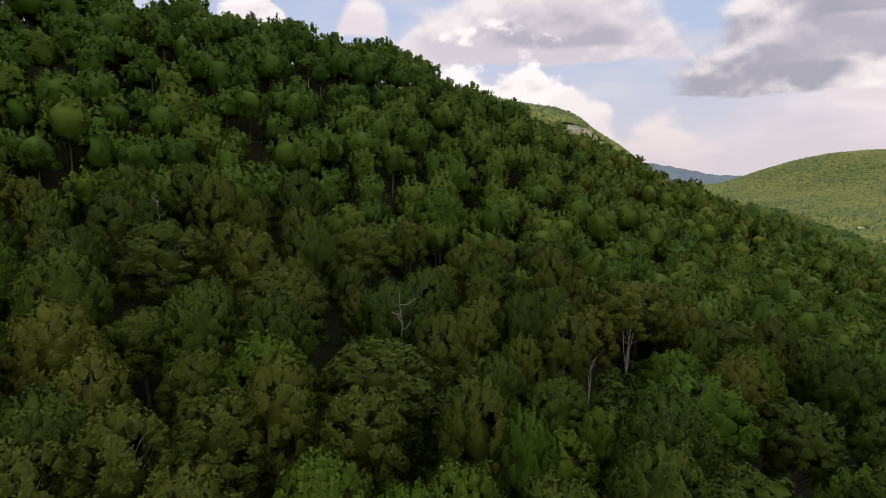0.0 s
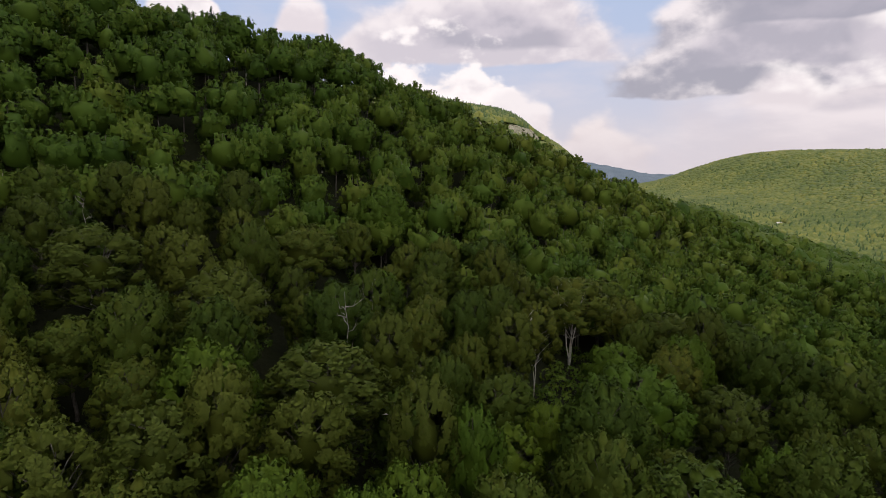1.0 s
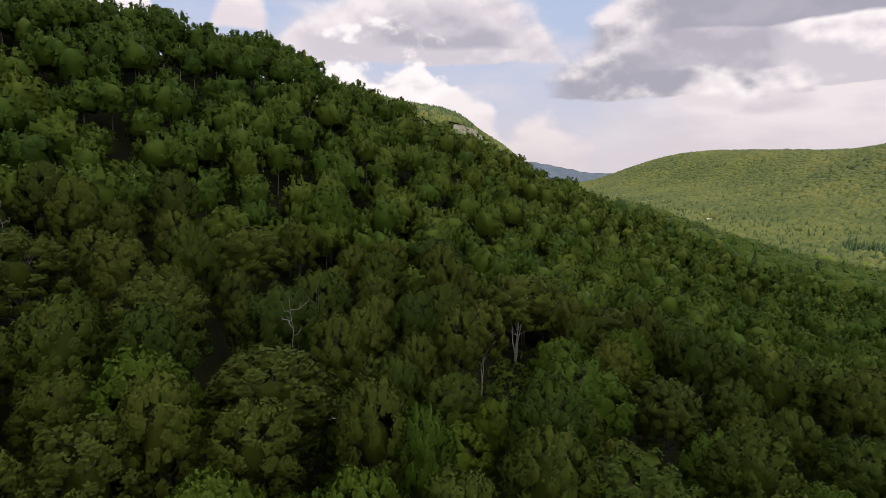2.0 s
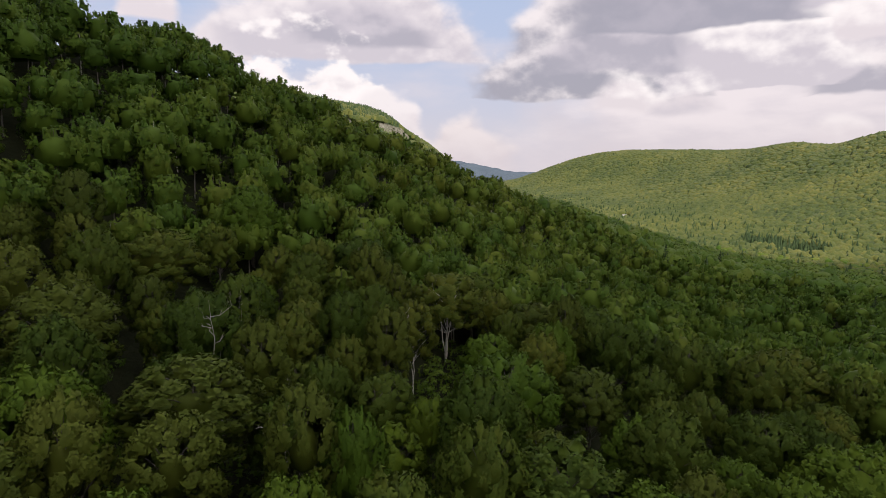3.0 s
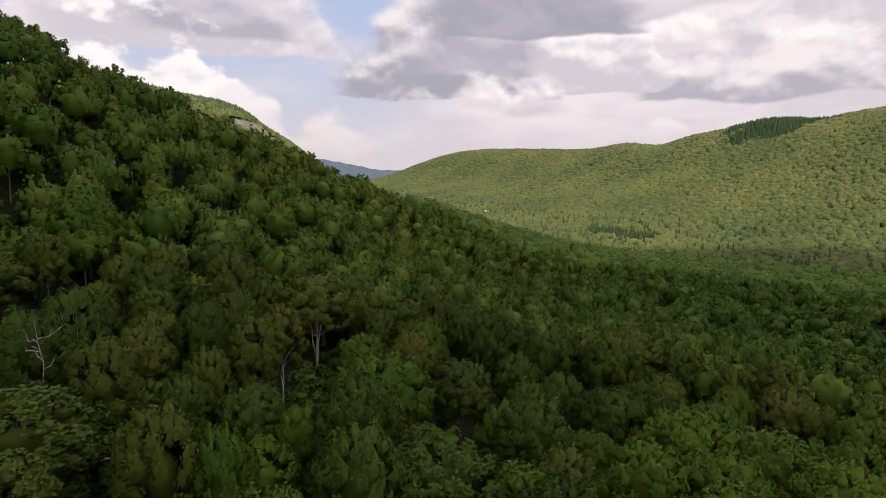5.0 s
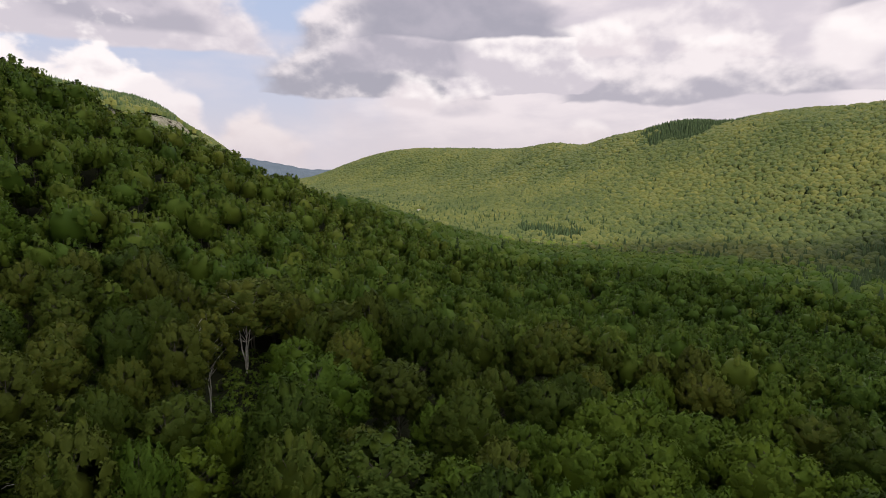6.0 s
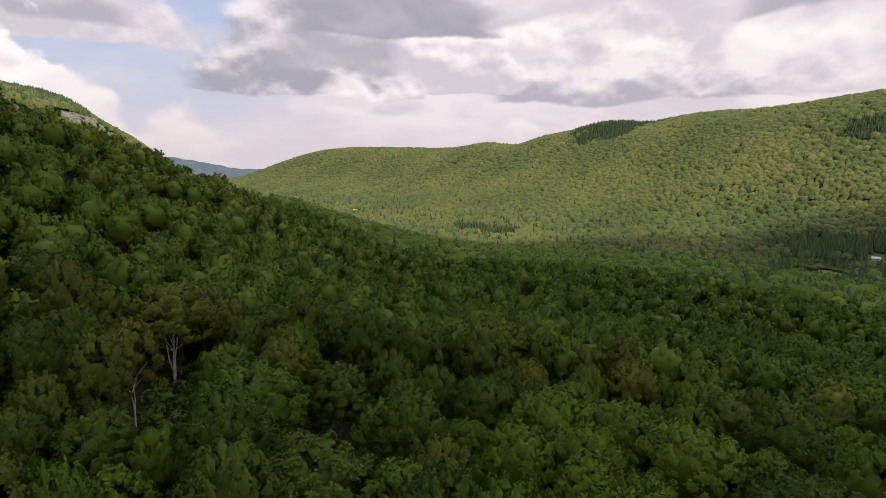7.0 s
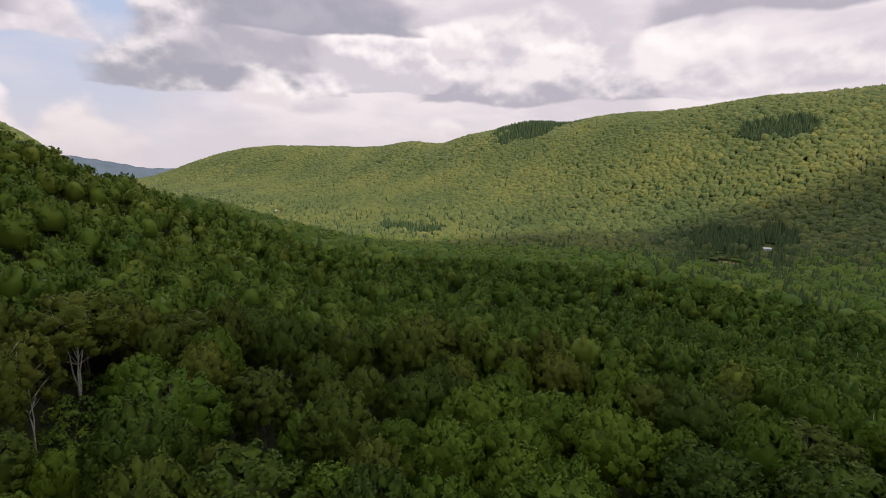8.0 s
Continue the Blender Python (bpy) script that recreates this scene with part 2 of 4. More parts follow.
# ---- mesh helpers ----
def mesh_of(name, verts, faces, mat, tint=None, smooth=False, normals=None):
    """A mesh from arrays: verts n x 3; faces a list of arrays m x 3 or m x 4. tint: a value for each face."""
    me = bpy.data.meshes.new(name)
    faces = [f for f in faces if len(f)]
    sizes = np.concatenate([np.full(len(f), f.shape[1], np.int32) for f in faces])
    loops = np.concatenate([f.ravel() for f in faces]).astype(np.int32)
    me.vertices.add(len(verts))
    me.vertices.foreach_set("co", np.asarray(verts, np.float32).ravel())
    me.loops.add(len(loops))
    me.loops.foreach_set("vertex_index", loops)
    me.polygons.add(len(sizes))
    me.polygons.foreach_set("loop_start", np.concatenate([[0], np.cumsum(sizes)[:-1]]).astype(np.int32))
    me.polygons.foreach_set("use_smooth", np.broadcast_to(smooth, len(sizes)).copy())
    me.update(calc_edges=True)
    if tint is not None:
        me.attributes.new("tint", "FLOAT", "FACE").data.foreach_set("value", np.asarray(tint, np.float32))
    if normals is not None:
        me.normals_split_custom_set_from_vertices(np.asarray(normals, np.float32))
    me.materials.append(mat)
    return me


def part(name, me, parent, label=""):
    ob = new(name, me)
    ob.parent = parent
    return tagged(ob, label)


rng = np.random.default_rng(7)

# ---- the lie of the land: broad swells over the valley floor ----
# centre x, y; height; half widths; turn of the long axis
SWELLS = [
    (-139, 421, 37.7, 486, 102, -0.99),
    (-106, 183, 75.7, 59, 295, -1.09),
    (-34, -13, 99.7, 169, 442, 0.36),
    (30, 161, -73.6, 269, 639, 1.26),
    (331, 144, 97.1, 169, 274, 0.68),
    (-474, 23, 263.2, 181, 212, 1.06),
    (1062, -708, 223.1, 220, 219, -0.05),
    (1255, 1248, -130.5, 220, 383, 0.17),
    (1344, 1127, 270.1, 246, 854, 0.07),
    (1148, 2432, -52.8, 511, 219, 1.00),
    (1196, -221, 194.3, 218, 430, 0.01),
    # spurs, saddles and knolls along the crest of the near slope
    (21, 225, -4.2, 29, 50, -0.09),
    (0, 216, -3.2, 5, 25, 0.0),
    (-27, 206, 1.6, 16, 40, 0.13),
    (-104, 166, -1.5, 22, 50, 0.54),
    (146, 280, -3.0, 9, 30, -0.48),
    (180, 307, 4.2, 20, 35, -0.53),
    # and along the far skyline
    (1335, 1120, 11, 60, 130, -0.87),
    (1335, 970, -12, 40, 130, -0.94),
    (1330, 693, 8, 45, 120, -1.09),
    (1322, 561, -9, 36, 120, -1.17),
    (1277, 295, -9, 70, 120, -1.34),
    (124, 1012, -12, 90, 150, -0.12),
    (286, 1084, -9, 26, 100, -0.25),
]
FLOOR = 0.0


def ground_z(x, y):
    x, y = np.asarray(x, float), np.asarray(y, float)
    z = FLOOR + 0.0 * x
    for cx, cy, high, wide, deep, turn in SWELLS:
        c, s = math.cos(turn), math.sin(turn)
        u, v = (x - cx) * c + (y - cy) * s, (y - cy) * c - (x - cx) * s
        z = z + high * np.exp(-0.5 * ((u / wide) ** 2 + (v / deep) ** 2))
    # flat-topped mountain with steep sides, across the side valley
    z = z + 236.0 / (1 + (np.hypot(x + 150, y - 1250) / 535.0) ** 8)
    # small unevenness
    z = z + 1.2 * np.sin(x * 0.043 + 1.3) * np.sin(y * 0.037) + 4.0 * np.sin(x * 0.009 + 0.4) * np.sin(y * 0.0083 + 2.0) * np.clip(np.hypot(x, y) / 600 - 0.5, 0, 1)
    return z


# one sheet of ground, finer near the camera
side = np.sinh(np.linspace(-1, 1, 221) * 4.2) / math.sinh(4.2) * 4900
gx, gy = np.meshgrid(side, side, indexing="ij")
k = len(side)
i, j = np.meshgrid(np.arange(k - 1), np.arange(k - 1), indexing="ij")
quads = np.stack([i * k + j, (i + 1) * k + j, (i + 1) * k + j + 1, i * k + j + 1], -1).reshape(-1, 4)
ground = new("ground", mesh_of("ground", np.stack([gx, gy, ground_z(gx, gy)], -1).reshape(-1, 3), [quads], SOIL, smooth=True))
tagged(ground, "dark forest floor with leaf litter under dense trees", "ground", kind="structure")


def distant_ridge(name, r, points, label):
    """A long wooded ridge on the horizon: crest heights over azimuth, smooth between."""
    az = np.linspace(points[0][0], points[-1][0], 80)
    crest = np.interp(az, [p[0] for p in points], [p[1] for p in points]) + 2.0 * np.sin(az * 5) + 1.2 * np.sin(az * 23)
    rows = []
    for back, part_of in ((-500, 0.0), (-330, 0.35), (-150, 0.8), (0, 1.0), (150, 0.8), (400, 0.0)):
        rr = r + back + 18 * np.sin(az * 5 + back)
        rows.append(np.stack([rr * np.sin(np.radians(az)), rr * np.cos(np.radians(az)), crest * part_of - 2], -1))
    m, c = len(rows), len(az)
    i, j = np.meshgrid(np.arange(m - 1), np.arange(c - 1), indexing="ij")
    q = np.stack([i * c + j, i * c + j + 1, (i + 1) * c + j + 1, (i + 1) * c + j], -1).reshape(-1, 4)
    ob = new(name, mesh_of(name, np.concatenate(rows), [q], HAZE_BLUE, smooth=True))
    return tagged(ob, label, "hills", kind="structure")


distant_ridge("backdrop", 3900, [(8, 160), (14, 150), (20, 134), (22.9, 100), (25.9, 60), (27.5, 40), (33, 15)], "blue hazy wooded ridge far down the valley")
distant_ridge("backdrop", 4350, [(18, 50), (23, 56), (26, 58), (28.5, 54), (31, 46), (37, 30)], "pale ridge on the horizon, haze blue in its colour")


# ---- trees ----
def tube(points, radii, sides=6):
    """A tapering tube along points: verts and quads."""
    points = np.asarray(points, float)
    ring = np.linspace(0, 2 * math.pi, sides, endpoint=False)
    along = np.gradient(points, axis=0)
    verts = []
    for p, d, r in zip(points, along, radii):
        d = d / (np.linalg.norm(d) + 1e-9)
        a = np.cross(d, (0.31, 0.95, 0.05))
        a /= np.linalg.norm(a)
        b = np.cross(d, a)
        verts.append(p + r * (np.cos(ring)[:, None] * a + np.sin(ring)[:, None] * b))
    m = len(points)
    i, j = np.meshgrid(np.arange(m - 1), np.arange(sides), indexing="ij")
    jn = (j + 1) % sides
    q = np.stack([i * sides + j, i * sides + jn, (i + 1) * sides + jn, (i + 1) * sides + j], -1).reshape(-1, 4)
    return np.concatenate(verts), q


def join(pieces):
    verts, faces, at = [], [], 0
    for v, f in pieces:
        verts.append(v)
        faces.append(f + at)
        at += len(v)
    return np.concatenate(verts), faces


def unit(v):
    return v / (np.linalg.norm(v, axis=-1, keepdims=True) + 1e-9)


def blades(rng, centres, normals, size, flat=0.5):
    """A leafy twig end at each centre: a pointed blade, more or less facing the normal, shaded as part of the crown's round."""
    m = len(centres)
    nrm = unit(normals * flat + rng.normal(size=(m, 3)) * 0.42)
    side = unit(np.cross(nrm, unit(rng.normal(size=(m, 3)))))
    up = np.cross(nrm, side)
    s = (size * rng.uniform(0.6, 1.4, m))[:, None]
    v = np.stack([centres - up * s * 0.35 - side * s * 0.42, centres - up * s * 0.3 + side * s * 0.45, centres + up * s * 0.62], 1)
    f = np.arange(m * 3).reshape(-1, 3)
    back = (np.cross(v[:, 1] - v[:, 0], v[:, 2] - v[:, 0]) * normals).sum(-1) < 0
    f[back] = f[back][:, ::-1]
    return v.reshape(-1, 3), f, np.repeat(unit(normals + nrm * 0.25), 3, axis=0)


def dome(rings, sides):
    """A unit crown dome: a cap and rings of faces."""
    v, f3 = [(0, 0, 1.0)], []
    for i in range(1, rings + 1):
        a = i / rings * 0.72 * math.pi
        for j in range(sides):
            b = 2 * math.pi * (j + 0.5 * (i % 2)) / sides
            v.append((math.sin(a) * math.cos(b), math.sin(a) * math.sin(b), math.cos(a)))
    for j in range(sides):
        jn = (j + 1) % sides
        f3.append((0, 1 + j, 1 + jn))
        for i in range(1, rings):
            p, q = 1 + (i - 1) * sides, 1 + i * sides
            f3 += [(p + j, q + j, q + jn), (p + j, q + jn, p + jn)]
    return np.array(v), np.array(f3)


def lumps(rng, centre, half, rings, sides, rough):
    """A lumpy dome at each centre, with half sizes."""
    v, f = dome(rings, sides)
    m = len(centre)
    shape = 1 + rough * rng.normal(size=(m, len(v), 1))
    turn = rng.uniform(0, 6.283, m)
    c, s = np.cos(turn)[:, None], np.sin(turn)[:, None]
    vx, vy = v[:, 0] * c - v[:, 1] * s, v[:, 0] * s + v[:, 1] * c
    pts = np.stack([vx, vy, np.broadcast_to(v[:, 2], vx.shape)], -1) * shape * half[:, None, :] + centre[:, None, :]
    faces = (f[None] + (np.arange(m) * len(v))[:, None, None]).reshape(-1, 3)
    return pts.reshape(-1, 3), faces, len(f)


def crown_lobes(rng, wide, low, high, count, bushy=0.115):
    """Upright tufts over the outside of a crown: centres and radii."""
    got = []
    mid, half = low + (high - low) * 0.40, (high - low) * 0.56
    for c in range(count):
        up = 1 - 1.62 * (c + rng.uniform(0.1, 0.9)) / count
        a = c * 2.39996 + rng.uniform(-0.5, 0.5)
        girth = wide * 0.5 * math.sqrt(max(0.02, 1 - up * up)) ** (0.85 if up > 0 else 0.6)
        k = rng.uniform(0.74, 1.06)
        rad = wide * bushy * rng.uniform(0.7, 1.3)
        got.append((girth * k * math.cos(a), girth * k * math.sin(a), mid + half * up * rng.uniform(0.86, 1.06) - rad * 0.8, rad))
    return np.array(got)


def flames(rng, rad, lean, steep=1.0):
    """Places and outward ways over upright tufts of leaves of the given radii, standing at the origin; more on the side they lean to."""
    m = len(rad)
    g = unit(rng.normal(size=(m, 3)) + lean * 0.9 + np.array([0, 0, 0.45]))
    h = 0.5 + 0.5 * g[:, 2]
    a = np.arctan2(g[:, 1], g[:, 0])
    swell = np.sin(math.pi * (0.12 + 0.80 * h) ** 0.75) * rng.uniform(0.82, 1.28, m)
    place = np.stack([np.cos(a) * swell, np.sin(a) * swell, (h * 2.3 * rng.uniform(0.85, 1.1, m) - 0.7) * steep], -1) * rad[:, None]
    way = unit(np.stack([np.cos(a) * 0.9, np.sin(a) * 0.9, h * 1.9 - 0.75], -1))
    return place, way


def tufts(rng, cen, rad, rings, sides, lean=None, steep=1.0):
    """The leafy bodies of upright, pointed tufts: verts, faces, outward ways, faces for each."""
    h = np.linspace(0.04, 0.9, rings)
    ring = np.linspace(0, 2 * math.pi, sides, endpoint=False)
    unit_v, unit_n = [], []
    for c, k in enumerate(h):
        swell = 0.76 * math.sin(math.pi * (0.12 + 0.80 * k) ** 0.75)
        b = ring + 0.5 * (c % 2) * (ring[1] - ring[0])
        unit_v.append(np.stack([np.cos(b) * swell, np.sin(b) * swell, np.full(sides, k * 2.0 - 0.75)], -1))
        unit_n.append(np.stack([np.cos(b) * 0.9, np.sin(b) * 0.9, np.full(sides, k * 1.9 - 0.75)], -1))
    unit_v = np.concatenate(unit_v + [np.array([[0, 0, 1.22]])])
    unit_n = unit(np.concatenate(unit_n + [np.array([[0, 0, 1.0]])]))
    f, top = [], rings * sides
    for j in range(sides):
        jn = (j + 1) % sides
        for i in range(rings - 1):
            p, q = i * sides, (i + 1) * sides
            f += [(p + j, p + jn, q + jn), (p + j, q + jn, q + j)]
        f.append((top - sides + j, top - sides + jn, top))
    f = np.array(f)
    m, k = len(cen), len(unit_v)
    v = unit_v[None] * (1 + 0.16 * rng.normal(size=(m, k, 1))) * rad[:, None, None] * np.array([1, 1, steep])
    if lean is not None:
        v = v + lean[:, None] * v[..., 2:] * 0.22
    v = v + cen[:, None]
    return v.reshape(-1, 3), (f[None] + (np.arange(m) * k)[:, None, None]).reshape(-1, 3), np.tile(unit_n, (m, 1)), len(f)


def crown_mesh(rng, name, lobes, leaves, size, mat, wide, low, high, core=0.7):
    """Tufts of leaves round a leafy heart."""
    cen, rad = lobes[:, :3], lobes[:, 3]
    axis = np.array([0, 0, low + (high - low) * 0.50])
    lean = unit((cen - axis) * np.array([1, 1, 0.5]))
    which = rng.choice(len(lobes), leaves, p=rad ** 2 / (rad ** 2).sum())
    place, way = flames(rng, rad[which] * 1.08, lean[which], 0.9)
    place = cen[which] + place + lean[which] * place[:, 2:] * 0.22
    half = np.array([wide * 0.5, wide * 0.5, (high - low) * 0.60])

    def faced(p, w):
        return unit(unit((p - axis) / half ** 1.5) * 1.35 + w)

    v, q, nn = blades(rng, place, faced(place, way), size, 0.5)
    v2, f2, w2, _ = tufts(rng, cen, rad, 3, 6, lean, 0.9)
    mid = np.array([[0, 0, low + (high - low) * 0.38]])
    inner = np.array([[wide * 0.5 * core, wide * 0.5 * core, (high - low) * 0.52 * core]])
    v3, f3, _ = lumps(rng, mid, inner, 6, 10, 0.08)
    n3 = unit((v3 - axis) / half ** 1.5)
    return mesh_of(name, np.concatenate([v, v2, v3]), [q, f2 + len(v), f3 + len(v) + len(v2)], mat, smooth=True,
                   normals=np.concatenate([nn, faced(v2, w2), n3]))


def stem_mesh(rng, name, lobes, tall, girth, mat, stems=1, bare=0.28):
    pieces = []
    for s in range(stems):
        lean = rng.normal(size=2) * 0.04 * tall
        if stems > 1:
            lean = 0.13 * tall * np.array([math.cos(s * 2.4), math.sin(s * 2.4)]) * rng.uniform(0.5, 1.2)
        hs = np.linspace(-1.0, tall, 7)
        t = np.clip(hs / tall, 0, 1)
        path = np.stack([lean[0] * t ** 1.5 + 0.12 * np.sin(hs * 0.9 + s), lean[1] * t ** 1.5 + 0.12 * np.cos(hs * 0.7 + s), hs], -1)
        pieces.append(tube(path, girth * (1.15 - t) * (0.75 if stems > 1 else 1), 6))
    for cx, cy, cz, r in lobes[::4]:
        h0 = max(tall * bare, cz - math.hypot(cx, cy) * 0.9 - 0.8)
        t = h0 / tall
        start = np.array([lean[0] * t ** 1.5, lean[1] * t ** 1.5, h0])
        end = np.array([cx, cy, cz])
        mid = (start + end) / 2 + np.array([0, 0, 0.35])
        pieces.append(tube([start, mid, end + (0, 0, r * 0.5)], [girth * 0.42 * (1.1 - t), girth * 0.28, girth * 0.06], 4))
    v, f = join(pieces)
    return mesh_of(name, v, f, mat, smooth=True)


def tree_kind(name, seed, wide, tall, low, count, leaves, size, leaf, wood, girth, label, stems=1, bushy=0.115, heart=0.7):
    """One tree with trunk and crown at the origin, kept as a pattern for copies."""
    r = np.random.default_rng(seed)
    lobes = crown_lobes(r, wide, low * tall, tall, count, bushy)
    thing = new(name)
    tagged(thing, label, "tree", "trees of the hillside forest")
    thing["tall"], thing["wide"] = tall, wide
    part("trunk", stem_mesh(r, "trunk", lobes, tall * 0.9, girth, wood, stems, low * 0.9), thing)
    part("crown", crown_mesh(r, "crown", lobes, leaves, size, leaf, wide, low * tall, tall, heart), thing)
    return thing


MAPLE = "rounded deciduous tree with dense mid-green leaves on the slope"
ASPEN = "slender aspen with fine olive-green leaves and grey trunk"
BRIGHT = "broad bright-green deciduous tree with full crown"
BIRCH = "birch with pale bare trunks under a small green crown"
patterns = {
    "maple": [tree_kind("maple_tree", 11 + s, w, h, 0.42, 105, 7600, 0.27, LEAVES, BARK, 0.19, MAPLE, bushy=0.082, heart=0.6)
              for s, (w, h) in enumerate([(7.6, 14.0), (8.4, 15.5), (6.8, 14.5), (7.4, 16.5), (9.0, 15.0)])],
    "aspen": [tree_kind("aspen_tree", 31 + s, w, h, 0.44, 74, 6400, 0.25, LEAVES_OLIVE, BARK, 0.15, ASPEN, bushy=0.10, heart=0.42)
              for s, (w, h) in enumerate([(5.6, 15.5), (6.4, 17.0), (5.2, 14.5), (6.8, 16.0)])],
    "bright": [tree_kind("broadleaf_tree", 51 + s, w, h, 0.34, 130, 8600, 0.28, LEAVES_BRIGHT, BARK, 0.22, BRIGHT, bushy=0.075, heart=0.66)
               for s, (w, h) in enumerate([(10.0, 14.5), (8.6, 13.5), (7.4, 13.0)])],
    "birch": [tree_kind("birch_tree", 71 + s, w, h, 0.40, 70, 6000, 0.28, LEAVES, BIRCH_BARK, 0.10, BIRCH, stems=k, bushy=0.10, heart=0.3)
              for s, (w, h, k) in enumerate([(7.4, 17.0, 4), (5.4, 16.0, 2)])],
}
used = set()


def plant(kind, which, x, y, scale, turn, lift=0.0):
    """The first one planted of a pattern is the pattern itself."""
    ob = patterns[kind][which % len(patterns[kind])]
    m = pose(x, y, float(ground_z(x, y)) - 0.2 + lift, 0, 0, turn) @ Matrix.Diagonal((scale[0], scale[0], scale[1], 1))
    if ob.name in used:
        made = copy_thing(ob, m)
        made.matrix_basis = m
        return made
    used.add(ob.name)
    ob.matrix_basis = m
    return ob


def spots(rng, gap, r_low, r_high, az_low, az_high, shake=0.38):
    """Places of trees: a shaken triangular grid over a sector of ground."""
    m = int(r_high / gap) + 2
    a, b = np.meshgrid(np.arange(-m, m + 1), np.arange(-int(m * 1.16), int(m * 1.16) + 1), indexing="ij")
    x = (a + 0.5 * (b % 2)) * gap
    y = b * gap * 0.866
    x = (x + rng.uniform(-shake, shake, x.shape) * gap).ravel()
    y = (y + rng.uniform(-shake, shake, y.shape) * gap).ravel()
    r, az = np.hypot(x, y), np.degrees(np.arctan2(x, y))
    keep = (r >= r_low) & (r < r_high) & (az >= az_low) & (az < az_high)
    return x[keep], y[keep]


def stand(x, y):
    """Slow change of the kinds of trees over the ground, 0 to 1."""
    return 0.5 + 0.25 * np.sin(x * 0.021 + 0.7 * np.sin(y * 0.017)) + 0.25 * np.sin(y * 0.026 + 1.1 + 0.8 * np.sin(x * 0.013))


NEAR = 112.0
# trees that stand out: x, y, height, crown width
STANDING = {
    "maple": [(-16.2, 97.9, 15, 12.5),
              (20.2, 116.8, 16, 12.5),
              (12.5, 57.9, 12, 7.0),
              (62.3, 92.5, 15, 12.5),
              (17.1, 39.4, 15, 7.6),
              (-28.7, 35.0, 15, 7.0),
              (-37.7, 49.2, 16, 7.6),
              (-27.1, 56.6, 17, 7.4),
              (43.1, 108.0, 15, 12.5),
              (71.9, 83.5, 14, 9.0),
              (58.6, 57.0, 13, 6.9),
              (58.8, 47.0, 14, 8.1),
              (89.0, 68.9, 17, 12.5),
              (23.9, 37.2, 14, 10.5),
              (85.7, 13.3, 15, 10.7),
              (61.7, 8.0, 14, 10.9),
              (62.6, -3.8, 15, 12.5),
              (-29.8, 42.0, 15, 6.2),
              (-16.2, 30.2, 14, 6.1)],
    "aspen": [(-7.1, 52.8, 15, 10.9),
              (-13.9, 41.5, 17, 5.6),
              (-7.1, 41.9, 15, 6.3),
              (2.5, 42.7, 17, 5.6),
              (-0.9, 60.2, 17, 5.9),
              (-39.0, 72.7, 18, 11.3),
              (-29.0, 77.0, 18, 7.4),
              (51.2, 91.4, 15, 11.3),
              (43.2, 62.6, 13, 8.5),
              (-21.6, 32.8, 16, 6.6),
              (-17.5, 38.2, 15, 7.1),
              (-21.2, 67.2, 17, 10.5),
              (-25.3, 29.3, 15, 5.6),
              (33.8, 31.9, 15, 5.8),
              (48.8, 91.0, 15, 10.0),
              (82.0, 0.3, 14, 12.5),
              (40.2, 57.3, 14, 6.7)],
    "bright": [(29.9, 61.1, 14, 12.5),
              (6.5, 42.5, 15, 5.6),
              (-8.6, 33.1, 14, 7.4),
              (-2.5, 31.4, 14, 5.6),
              (60.2, 36.7, 15, 12.0),
              (68.5, 31.2, 14, 11.1),
              (64.2, 20.0, 15, 12.3),
              (45.6, 32.1, 14, 9.1),
              (45.1, 22.7, 14, 8.4),
              (46.2, 17.8, 14, 7.7),
              (-2.2, 123.7, 17, 12.5),
              (29.7, 32.8, 13, 8.6),
              (16.7, 54.2, 11, 5.9)],
    "birch": [(32.6, 94.8, 18, 12.5),
              (22.0, 79.8, 16, 6.3),
              (-3.8, 78.4, 17, 6.7)],
}
taken = []
for kind, rows in STANDING.items():
    for c, (px, py, high, wide) in enumerate(rows):
        ob = patterns[kind][c % len(patterns[kind])]
        plant(kind, c, px, py, (wide / ob["wide"], high / ob["tall"]), (c * 77) % 360)
        taken.append((px, py, wide * 0.5, kind == "birch"))
taken = np.array(taken, float)


def free(px, py, half):
    """Whether a crown of that half width has room, and does not stand before the bare trunks."""
    gap = np.hypot(taken[:, 0] - px, taken[:, 1] - py) - (taken[:, 2] + half) * 0.91
    if (gap < 0).any():
        return False
    for tx, ty, _, birch in taken[taken[:, 3] > 0]:
        r = math.hypot(tx, ty)
        along, off = (px * tx + py * ty) / r, abs(px * ty - py * tx) / r
        if 0 < r - along < 31 and off < 2.9:
            return False
    return True


x, y = spots(rng, 4.6, 14.0, NEAR, -52, 104)
for c in rng.permutation(len(x)):
    px, py = float(x[c]), float(y[c])
    s = float(stand(px, py)) + rng.normal() * 0.22
    kind = "aspen" if s < 0.36 else "maple" if s < 0.82 else "bright"
    ob = patterns[kind][int(rng.integers(0, 9)) % len(patterns[kind])]
    k = rng.uniform(0.78, 1.15)
    half = ob["wide"] * k * 0.5
    if not free(px, py, half):
        continue
    plant(kind, patterns[kind].index(ob), px, py, (k, k * rng.uniform(0.76, 1.16)), rng.uniform(0, 360))
    taken = np.vstack([taken, (px, py, half, 0)])


# ---- the woods further off, joined ----
def seen_from_air(x, y, tall):
    """Whether a crown shows over the land before it, from above the slope."""
    z = ground_z(x, y) + tall
    ok = np.ones(len(x), bool)
    for t in np.linspace(0.08, 0.97, 40):
        ok &= ground_z(x * t, y * t) + 9.0 < EYE_Z + (z - EYE_Z) * t + 2
    return ok


